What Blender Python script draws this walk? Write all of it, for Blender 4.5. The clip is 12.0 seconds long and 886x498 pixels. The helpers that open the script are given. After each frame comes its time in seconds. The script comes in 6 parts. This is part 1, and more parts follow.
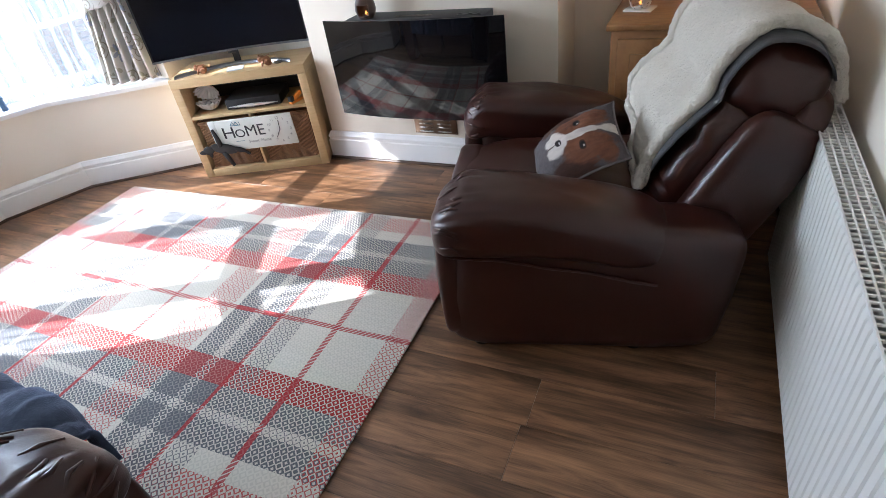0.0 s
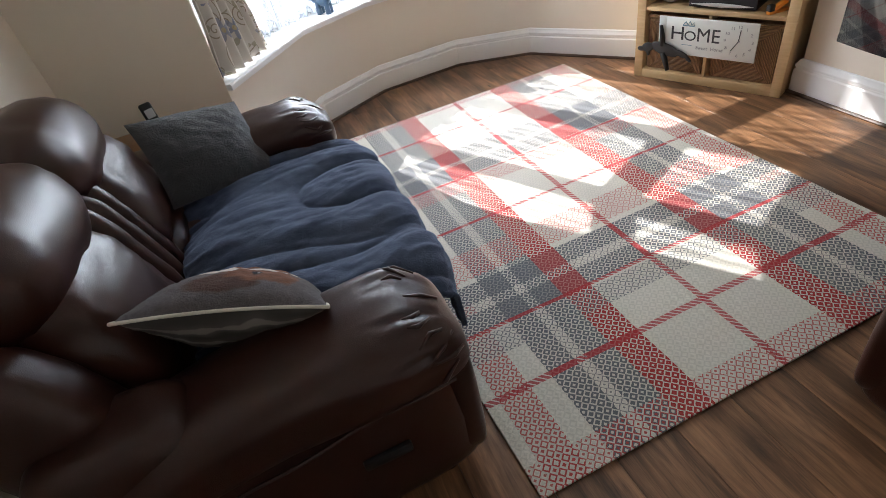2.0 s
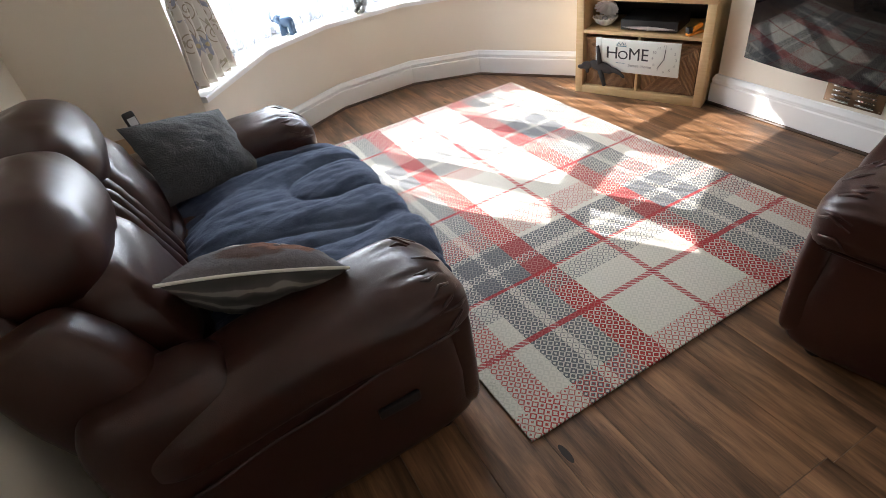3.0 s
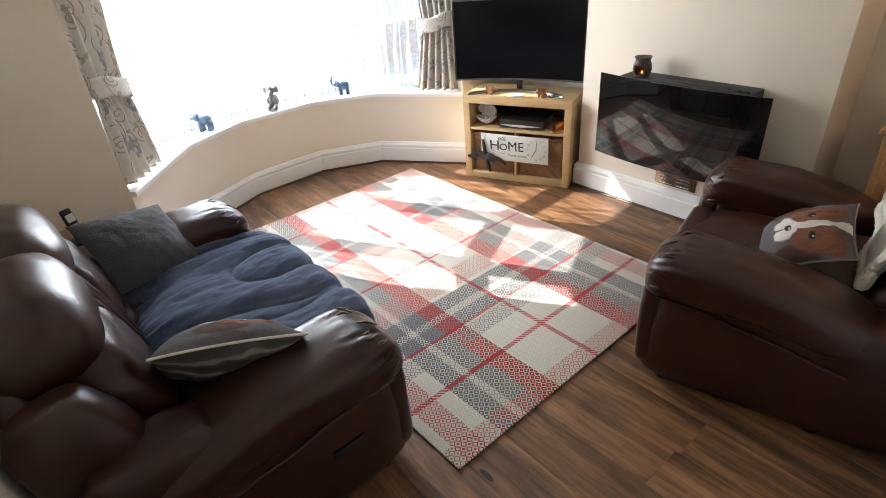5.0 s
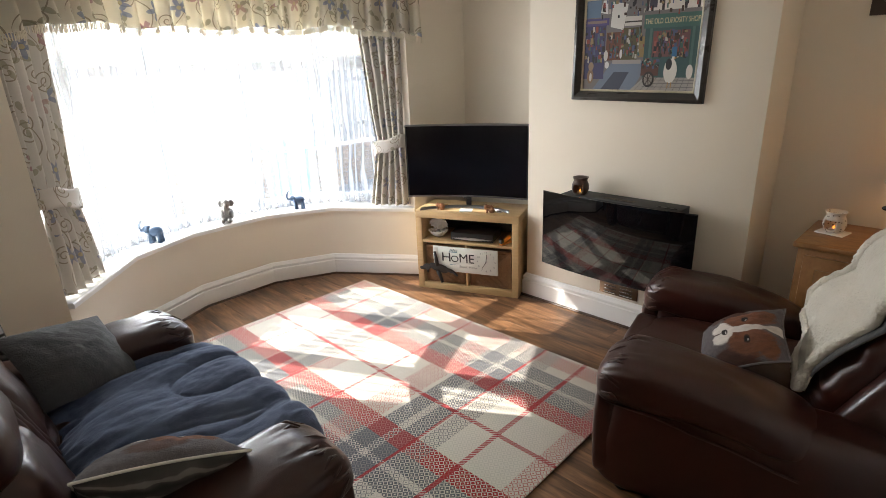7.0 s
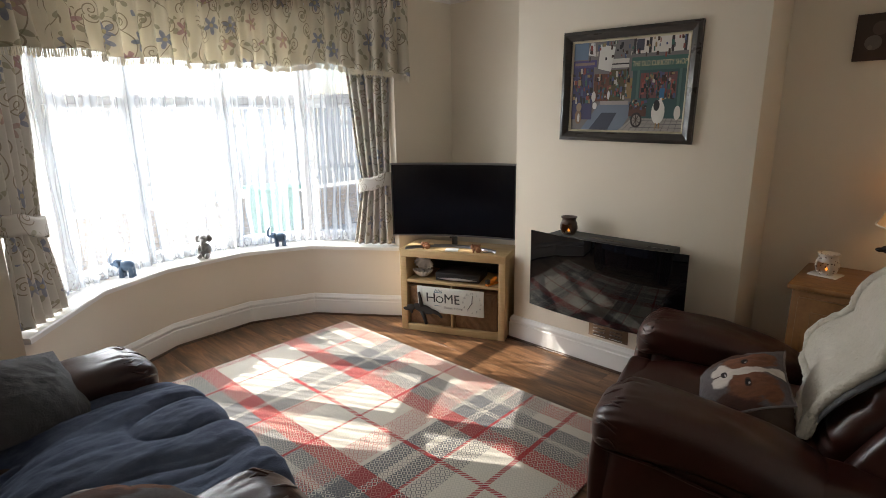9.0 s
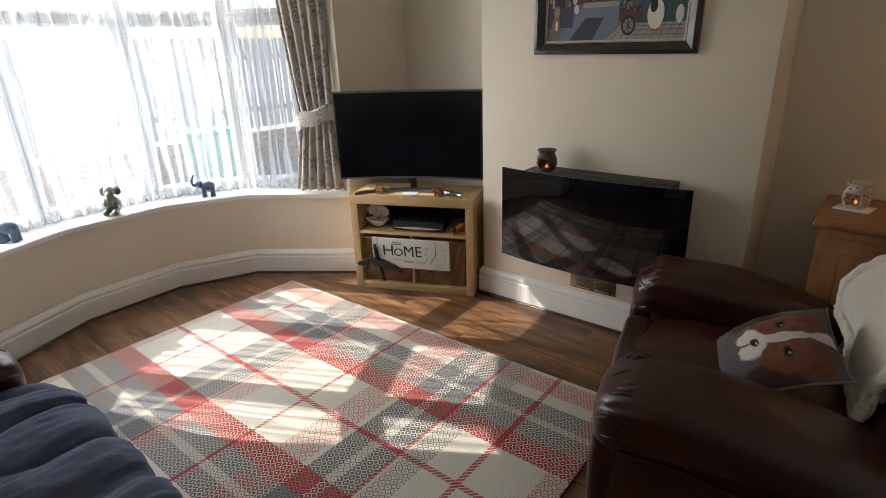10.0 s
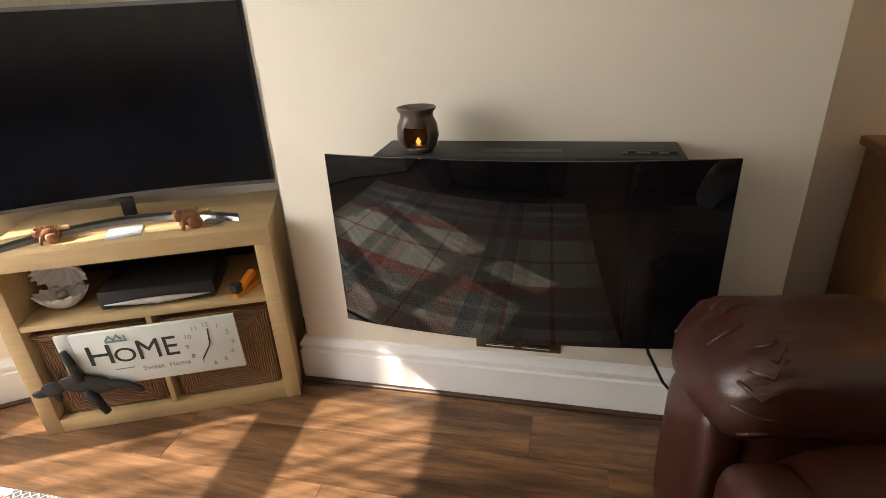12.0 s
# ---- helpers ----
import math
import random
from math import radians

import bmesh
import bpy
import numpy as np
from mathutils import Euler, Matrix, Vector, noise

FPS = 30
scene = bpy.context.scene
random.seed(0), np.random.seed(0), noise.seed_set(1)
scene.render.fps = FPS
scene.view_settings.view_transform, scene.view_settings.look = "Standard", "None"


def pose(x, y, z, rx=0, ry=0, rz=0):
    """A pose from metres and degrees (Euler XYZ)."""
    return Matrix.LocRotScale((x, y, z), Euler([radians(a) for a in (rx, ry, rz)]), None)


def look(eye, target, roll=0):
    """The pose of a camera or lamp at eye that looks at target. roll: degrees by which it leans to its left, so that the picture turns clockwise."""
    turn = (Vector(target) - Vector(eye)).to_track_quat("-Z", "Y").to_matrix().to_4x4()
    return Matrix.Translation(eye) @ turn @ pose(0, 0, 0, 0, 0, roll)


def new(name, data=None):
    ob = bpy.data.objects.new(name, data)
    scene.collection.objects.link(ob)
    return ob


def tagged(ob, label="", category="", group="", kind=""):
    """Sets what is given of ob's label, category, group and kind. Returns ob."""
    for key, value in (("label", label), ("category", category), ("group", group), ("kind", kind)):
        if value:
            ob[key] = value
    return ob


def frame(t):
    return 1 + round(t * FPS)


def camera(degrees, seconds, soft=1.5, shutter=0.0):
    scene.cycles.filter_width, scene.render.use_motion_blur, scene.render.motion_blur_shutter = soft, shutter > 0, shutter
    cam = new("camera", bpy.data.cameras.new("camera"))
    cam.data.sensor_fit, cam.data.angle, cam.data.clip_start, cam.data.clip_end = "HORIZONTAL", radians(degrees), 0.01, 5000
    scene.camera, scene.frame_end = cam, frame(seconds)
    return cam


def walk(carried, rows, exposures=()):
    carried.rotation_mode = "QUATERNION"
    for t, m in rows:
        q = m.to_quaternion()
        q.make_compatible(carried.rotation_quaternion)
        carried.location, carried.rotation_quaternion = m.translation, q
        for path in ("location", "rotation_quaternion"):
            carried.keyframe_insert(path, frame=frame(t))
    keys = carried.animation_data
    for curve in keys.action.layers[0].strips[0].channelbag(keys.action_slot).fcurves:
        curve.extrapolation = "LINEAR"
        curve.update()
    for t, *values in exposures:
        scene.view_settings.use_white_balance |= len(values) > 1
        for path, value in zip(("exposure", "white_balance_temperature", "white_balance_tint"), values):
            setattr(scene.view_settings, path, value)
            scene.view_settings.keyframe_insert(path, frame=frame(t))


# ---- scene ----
# eye, yaw (clockwise from +y), pitch and lean, along the walk
def aim(x, y, z, yaw, pitch, lean):
    a, p, r = radians(yaw), radians(pitch), radians(lean)
    f = Vector((math.sin(a) * math.cos(p), math.cos(a) * math.cos(p), math.sin(p)))
    rt = Vector((math.cos(a), -math.sin(a), 0))
    up = rt.cross(f)
    rt2 = rt * math.cos(r) + up * math.sin(r)
    up2 = up * math.cos(r) - rt * math.sin(r)
    m = Matrix((rt2, up2, -f)).transposed().to_4x4()
    m.translation = (x, y, z)
    return m


cam = camera(79, 12.0, soft=0.62)
PATH = [
    (0, 1.417, -2.563, 1.408, -27.97, -35.12, -8.67),
    (0.5, 1.288, -2.356, 1.428, -45.85, -36.94, -9.38),
    (1, 1.270, -2.297, 1.405, -68.38, -38.38, -12.19),
    (1.5, 1.218, -2.360, 1.394, -77.34, -39.18, -13.66),
    (2, 1.199, -2.489, 1.403, -74.54, -38.89, -12.17),
    (2.5, 1.303, -2.640, 1.395, -71.87, -38.15, -10.94),
    (3, 1.353, -2.720, 1.425, -66.13, -37.08, -9.16),
    (3.5, 1.439, -2.783, 1.536, -60.27, -35.70, -7.29),
    (5.5, 1.598, -2.973, 1.656, -50.52, -29.22, -4.20),
    (6, 1.604, -2.973, 1.657, -48.69, -27.14, -3.64),
    (6.5, 1.598, -2.972, 1.653, -46.97, -24.12, -3.05),
    (7, 1.610, -2.982, 1.647, -45.83, -19.13, -2.37),
    (7.5, 1.602, -3.005, 1.620, -44.93, -14.03, -1.37),
    (7.7, 1.612, -2.998, 1.645, -45.02, -12.49, -1.16),
    (9.5, 1.420, -2.844, 1.507, -42.61, -16.67, -1.11),
    (10, 1.223, -2.531, 1.442, -40.21, -20.34, -2.04),
    (10.5, 0.979, -2.285, 1.393, -34.97, -21.82, -2.10),
    (11, 0.720, -1.959, 1.331, -29.08, -23.16, -2.75),
    (11.5, 0.514, -1.608, 1.230, -23.58, -23.34, -3.22),
    (12, 0.262, -1.392, 1.186, -14.27, -24.81, -3.17),
]
walk(cam, [(t, aim(*p)) for t, *p in PATH], exposures=[(0.0, 2.27, 5500, 10), (0.7, 2.25, 5650, 10), (1.2, 1.92, 5800, 10), (2.2, 1.78, 6080, 10), (3.5, 2.26, 6150, 10), (5.5, 2.24, 6350, 10), (6.5, 2.02, 6500, 10), (7.5, 1.64, 6650, 10), (9.5, 1.2, 6650, 10), (10.5, 1.05, 6700, 10), (11.0, 1.02, 6800, 10), (12.0, 1.86, 7000, 10)])

# ---- light ----
SUN_AZ, SUN_EL = radians(28), radians(38)      # the light travels this way over the floor, and falls this steeply
world = bpy.data.worlds.new("sky")
scene.world = world
world.use_nodes = True
wn = world.node_tree
sky = wn.nodes.new("ShaderNodeTexSky")
sky.sky_type, sky.sun_disc = "NISHITA", False
sky.sun_elevation = SUN_EL
sky.sun_rotation = math.atan2(-math.cos(SUN_AZ), -math.sin(SUN_AZ))
sky.air_density, sky.dust_density = 1.0, 2.0
wn.nodes["Background"].inputs["Strength"].default_value = 0.15
wn.links.new(sky.outputs[0], wn.nodes["Background"].inputs["Color"])
sun = new("sun", bpy.data.lights.new("sun", "SUN"))
sun.data.energy, sun.data.angle, sun.data.color = 4.15, radians(0.42), (1.0, 0.95, 0.87)
sun.matrix_world = look((0, 0, 0), (math.cos(SUN_AZ) * math.cos(SUN_EL), math.sin(SUN_AZ) * math.cos(SUN_EL), -math.sin(SUN_EL)))

# daylight of the bright sky in the window's opening
day = new("sky_light", bpy.data.lights.new("sky_light", "AREA"))
day.data.shape, day.data.size, day.data.size_y = "RECTANGLE", 1.75, 1.5
day.data.energy, day.data.color = 39.0, (0.93, 0.97, 1.0)
day.matrix_world = look((-2.72, -1.42, 1.45), (0.0, -1.42, 0.95))

# ---- node helpers and materials ----


def nd(nt, kind, props=None, **ins):
    n = nt.nodes.new("ShaderNode" + kind)
    for k, v in (props or {}).items():
        setattr_map(n, k, v)
    for k, v in ins.items():
        key = int(k[1:]) if k[0] == "i" and k[1:].isdigit() else k.replace("_", " ")
        if isinstance(v, bpy.types.NodeSocket):
            nt.links.new(v, n.inputs[key])
        else:
            n.inputs[key].default_value = v
    return n


def setattr_map(n, k, v):
    if k == "operation":
        n.operation = v
    elif k == "blend_type":
        n.blend_type = v
    elif k == "data_type":
        n.data_type = v
    elif k == "feature":
        n.feature = v
    elif k == "wave_type":
        n.wave_type = v
    elif k == "bands_direction":
        n.bands_direction = v


def material(name, base=(0.5, 0.5, 0.5), rough=0.5, **ins):
    m = bpy.data.materials.new(name)
    m.use_nodes = True
    nt = m.node_tree
    b = nt.nodes["Principled BSDF"]
    b.inputs["Base Color"].default_value = (*base, 1)
    b.inputs["Roughness"].default_value = rough
    for k, v in ins.items():
        b.inputs[k.replace("_", " ")].default_value = v
    return m, nt, b


def coords(nt, out="Object", scale=(1, 1, 1), shift=None):
    tc = nd(nt, "TexCoord")
    mp = nd(nt, "Mapping", Vector=tc.outputs[out], Scale=scale)
    if shift is not None:
        nt.links.new(shift, mp.inputs["Location"])
    return mp.outputs[0]


def math_(nt, op, a, b=0.0, c=0.0):
    return nd(nt, "Math", {"operation": op}, i0=a, i1=b, i2=c).outputs[0]


def ramp(nt, fac, stops, interp="LINEAR"):
    r = nt.nodes.new("ShaderNodeValToRGB")
    r.color_ramp.interpolation = interp
    el = r.color_ramp.elements
    while len(el) > 1:
        el.remove(el[-1])
    el[0].position, el[0].color = stops[0][0], stops[0][1]
    for p, c in stops[1:]:
        e = el.new(p)
        e.color = c
    nt.links.new(fac, r.inputs[0])
    return r


def mixc(nt, f, a, b, blend="MIX"):
    n = nt.nodes.new("ShaderNodeMix")
    n.data_type, n.blend_type = "RGBA", blend
    for i, v in ((0, f), (6, a), (7, b)):
        if isinstance(v, bpy.types.NodeSocket):
            nt.links.new(v, n.inputs[i])
        elif i == 0:
            n.inputs[i].default_value = v
        else:
            n.inputs[i].default_value = (*v, 1) if len(v) == 3 else v
    return n.outputs[2]


def bump(nt, b, height, strength=0.3, dist=0.005):
    bp = nd(nt, "Bump", Height=height, Strength=strength, Distance=dist)
    nt.links.new(bp.outputs[0], b.inputs["Normal"])


def tex(nt, vec, scale, detail=4, rough=0.55):
    return nd(nt, "TexNoise", Vector=vec, Scale=scale, Detail=detail, Roughness=rough).outputs[0]


def paint(name, base, rough=0.75, var=0.05, bmp=0.12):
    m, nt, b = material(name, base, rough)
    v = coords(nt)
    big, fine = tex(nt, v, 1.7), tex(nt, v, 130, 3)
    lo, hi = tuple(c * (1 - var) for c in base), tuple(min(1, c * (1 + var * 0.6)) for c in base)
    nt.links.new(mixc(nt, big, lo, hi), b.inputs["Base Color"])
    bump(nt, b, fine, bmp, 0.002)
    return m


WALL = paint("cream_wall_paint", (0.78, 0.71, 0.60), 0.8)
CEIL = paint("white_ceiling_paint", (0.82, 0.80, 0.76), 0.85, 0.03)
GLOSS = paint("white_gloss_paint", (0.82, 0.81, 0.79), 0.3, 0.03, 0.04)
UPVC = paint("white_upvc", (0.83, 0.84, 0.85), 0.35, 0.02, 0.02)
RADW = paint("radiator_enamel", (0.80, 0.79, 0.75), 0.35, 0.03, 0.03)


def leather(name, base):
    m, nt, b = material(name, base, 0.34)
    v = coords(nt)
    big, mid = tex(nt, v, 3.0), tex(nt, v, 14, 5)
    grain = nd(nt, "TexVoronoi", {"feature": "DISTANCE_TO_EDGE"}, Vector=v, Scale=260.0).outputs[0]
    dark, pale = tuple(c * 0.75 for c in base), tuple(c * 1.35 for c in base)
    c1 = mixc(nt, big, dark, pale)
    nt.links.new(c1, b.inputs["Base Color"])
    nt.links.new(math_(nt, "MULTIPLY_ADD", mid, 0.08, 0.29), b.inputs["Roughness"])
    h = math_(nt, "ADD", math_(nt, "MULTIPLY", grain, 0.5), math_(nt, "MULTIPLY", mid, 0.7))
    warp = nd(nt, "VectorMath", {"operation": "MULTIPLY_ADD"}, i0=nd(nt, "TexNoise", Vector=v, Scale=9.0, Detail=3.0).outputs[1], i1=(0.08, 0.08, 0.08), i2=v).outputs[0]
    fold = nd(nt, "TexVoronoi", {"feature": "DISTANCE_TO_EDGE"}, Vector=warp, Scale=26.0).outputs[0]
    fold = math_(nt, "MULTIPLY", math_(nt, "MINIMUM", fold, 0.12), math_(nt, "MULTIPLY", big, 1.3))
    bump(nt, b, math_(nt, "ADD", h, fold), 0.26, 0.003)
    b.inputs["Coat Weight"].default_value = 0.08
    b.inputs["Coat Roughness"].default_value = 0.25
    b.inputs["Specular IOR Level"].default_value = 0.44
    return m


LEATHER = leather("brown_leather", (0.030, 0.0084, 0.0053))
LEATHER_CHAIR = leather("red_brown_leather", (0.034, 0.0084, 0.0052))


def wood(name, dark, pale, rough=0.45, scale=(1.5, 14, 14), bmp=0.15, random=False, gloss=0.0):
    m, nt, b = material(name, pale, rough)
    shift = None
    if random:
        oi = nd(nt, "ObjectInfo")
        cmb = nd(nt, "CombineXYZ", X=math_(nt, "MULTIPLY", oi.outputs["Random"], 37.0), Y=math_(nt, "MULTIPLY", oi.outputs["Random"], 91.0))
        shift = cmb.outputs[0]
    v = coords(nt, scale=scale, shift=shift)
    dis = tex(nt, v, 0.8, 3)
    g = nd(nt, "TexNoise", Vector=v, Scale=1.6, Detail=8.0, Roughness=0.65, Distortion=1.6).outputs[0]
    fine = tex(nt, coords(nt, scale=(scale[0] * 4, scale[1] * 12, scale[2] * 12), shift=shift), 2.0, 4)
    f = math_(nt, "ADD", math_(nt, "MULTIPLY", g, 0.75), math_(nt, "MULTIPLY", fine, 0.3))
    col = ramp(nt, f, [(0.3, (*dark, 1)), (0.5, (*[(a + c) / 2 for a, c in zip(dark, pale)], 1)), (0.72, (*pale, 1))]).outputs[0]
    if random:
        hsv = nd(nt, "HueSaturation", Color=col, Value=math_(nt, "MULTIPLY_ADD", oi.outputs["Random"], 0.20, 0.88))
        col = hsv.outputs[0]
        streak = ramp(nt, tex(nt, coords(nt, scale=(0.9, 7, 7), shift=shift), 1.3, 5, 0.6), [(0.38, (0.34, 0.32, 0.30, 1)), (0.55, (1, 1, 1, 1))]).outputs[0]
        col = mixc(nt, 1.0, col, streak, "MULTIPLY")
        kn = nd(nt, "TexVoronoi", Vector=coords(nt, scale=(1.6, 5, 5), shift=shift), Scale=1.1).outputs[0]
        col = mixc(nt, math_(nt, "LESS_THAN", kn, 0.07), col, tuple(c * 0.35 for c in dark))
    nt.links.new(col, b.inputs["Base Color"])
    nt.links.new(math_(nt, "MULTIPLY_ADD", dis, 0.25, rough - 0.12), b.inputs["Roughness"])
    bump(nt, b, f, bmp, 0.002)
    return m


FLOOR = wood("walnut_laminate", (0.026, 0.012, 0.007), (0.37, 0.19, 0.092), 0.34, (1.3, 12, 12), 0.16, True)
OAK = wood("pale_oak_veneer", (0.50, 0.34, 0.16), (0.64, 0.46, 0.25), 0.42, (2, 22, 22), 0.05)
HONEY = wood("honey_oak", (0.15, 0.062, 0.018), (0.30, 0.145, 0.048), 0.38, (6, 14, 2), 0.08)
TEAK = wood("carved_teak", (0.20, 0.07, 0.03), (0.42, 0.19, 0.09), 0.5, (30, 60, 60), 0.2)
GAP_DARK = wood("dark_skirting_gap", (0.02, 0.010, 0.006), (0.09, 0.045, 0.025), 0.4, (3, 20, 20))
WHITE_WOOD = paint("distressed_white_board", (0.72, 0.76, 0.72), 0.6, 0.12)

BLACK_GLASS, _n, _b = material("black_glass", (0.004, 0.004, 0.005), 0.010, Specular_IOR_Level=0.62)
SCREEN, _n, _b = material("tv_screen", (0.004, 0.004, 0.006), 0.16)
BLACK, _n, _b = material("black_plastic", (0.012, 0.012, 0.013), 0.4)
bump(_n, _b, tex(_n, coords(_n), 300, 2), 0.05, 0.001)
MATT_BLACK, _n, _b = material("matt_black_metal", (0.02, 0.02, 0.021), 0.55)
SILVER, _n, _b = material("brushed_silver", (0.55, 0.56, 0.58), 0.32, Metallic=1.0)
GUNMETAL, _n, _b = material("dark_brushed_metal", (0.26, 0.26, 0.27), 0.36, Metallic=1.0)
CHROME, _n, _b = material("chrome", (0.8, 0.8, 0.8), 0.12, Metallic=1.0)
BRASS, _n, _b = material("bronze_grille", (0.55, 0.45, 0.33), 0.25, Metallic=1.0)
SLOT_BRONZE, _n, _b = material("bronze_plate_slot_shade", (0.20, 0.14, 0.095), 0.35, Metallic=1.0)
CRYSTAL, _n, _b = material("clear_crystal", (0.9, 0.92, 0.95), 0.05, Transmission_Weight=0.8)


def mottled(name):
    m, nt, b = material(name, (0.6, 0.55, 0.5), 0.3)
    v = coords(nt)
    sp = nd(nt, "TexVoronoi", Vector=v, Scale=75.0).outputs[0]
    k = math_(nt, "LESS_THAN", math_(nt, "MULTIPLY_ADD", tex(nt, v, 60, 3), 0.5, sp), 0.52)
    nt.links.new(mixc(nt, k, (0.60, 0.55, 0.49), (0.13, 0.09, 0.075)), b.inputs["Base Color"])
    bump(nt, b, sp, 0.3, 0.003)
    return m


MOTTLED_CER = mottled("mottled_cream_pottery")
WHITE_CER = paint("white_ceramic", (0.80, 0.78, 0.75), 0.25, 0.05, 0.03)
INK, _n, _b = material("charcoal_print", (0.03, 0.035, 0.04), 0.6)
PALE_INK, _n, _b = material("pale_grey_print", (0.35, 0.38, 0.38), 0.6)
BLUE_INK, _n, _b = material("dusty_blue_print", (0.16, 0.30, 0.36), 0.6)
DARK_BLUE = paint("slate_blue_resin", (0.08, 0.14, 0.23), 0.35, 0.2, 0.1)
GREY_STONE = paint("silver_grey_resin", (0.20, 0.19, 0.18), 0.4, 0.35, 0.2)
DOG_BLACK = paint("black_glazed_resin", (0.015, 0.013, 0.012), 0.25, 0.2, 0.1)
ORANGE, _n, _b = material("orange_plastic", (0.65, 0.22, 0.02), 0.4)
BROWN_CER = paint("brown_glazed_pottery", (0.09, 0.06, 0.05), 0.3, 0.4, 0.3)
FLAME, _n, _b = material("tealight_flame", (1.0, 0.3, 0.05), 0.5, Emission_Color=(1.0, 0.32, 0.06, 1), Emission_Strength=0.55)
CARD = paint("printed_card", (0.62, 0.64, 0.66), 0.6, 0.1)


def glass_mat():
    m, nt, b = material("window_glass")
    nt.nodes.remove(b)
    t = nd(nt, "BsdfTransparent")
    g = nd(nt, "BsdfGlossy", Roughness=0.02)
    mx = nd(nt, "MixShader", Fac=0.05, i1=t.outputs[0], i2=g.outputs[0])
    nt.links.new(mx.outputs[0], nt.nodes["Material Output"].inputs[0])
    return m


def net_mat():
    m, nt, b = material("white_net_voile")
    nt.nodes.remove(b)
    uv = nd(nt, "SeparateXYZ", Vector=nd(nt, "UVMap").outputs[0])
    drift = tex(nt, coords(nt, scale=(1, 1, 0.15)), 7, 2)
    phase = math_(nt, "MULTIPLY_ADD", uv.outputs[0], 1 / 0.060, math_(nt, "MULTIPLY", drift, 3.0))
    streak = math_(nt, "MULTIPLY_ADD", math_(nt, "SINE", math_(nt, "MULTIPLY", phase, 2 * math.pi)), 0.5, 0.5)
    lace = nd(nt, "TexVoronoi", {"feature": "DISTANCE_TO_EDGE"}, Vector=coords(nt), Scale=24.0).outputs[0]
    z = nd(nt, "SeparateXYZ", Vector=coords(nt)).outputs[2]
    low = ramp(nt, z, [(0.60, (1, 1, 1, 1)), (0.98, (0, 0, 0, 1))]).outputs[0]
    t = nd(nt, "BsdfTransparent", Color=(1, 1, 1, 1))
    d = nd(nt, "BsdfDiffuse", Color=(0.74, 0.78, 0.83, 1))
    tr = nd(nt, "BsdfTranslucent", Color=(0.74, 0.78, 0.83, 1))
    cloth = nd(nt, "MixShader", Fac=0.55, i1=d.outputs[0], i2=tr.outputs[0])
    open_ = ramp(nt, streak, [(0.10, (0.34, 0.34, 0.34, 1)), (0.50, (0.68, 0.68, 0.68, 1)), (0.85, (0.84, 0.84, 0.84, 1))]).outputs[0]
    lacy = math_(nt, "MULTIPLY", low, math_(nt, "MULTIPLY", math_(nt, "LESS_THAN", lace, 0.08), 0.14))
    fac = math_(nt, "SUBTRACT", open_, lacy)
    mx = nd(nt, "MixShader", Fac=fac, i1=cloth.outputs[0], i2=t.outputs[0])
    nt.links.new(mx.outputs[0], nt.nodes["Material Output"].inputs[0])
    return m


GLASS, NET = glass_mat(), net_mat()


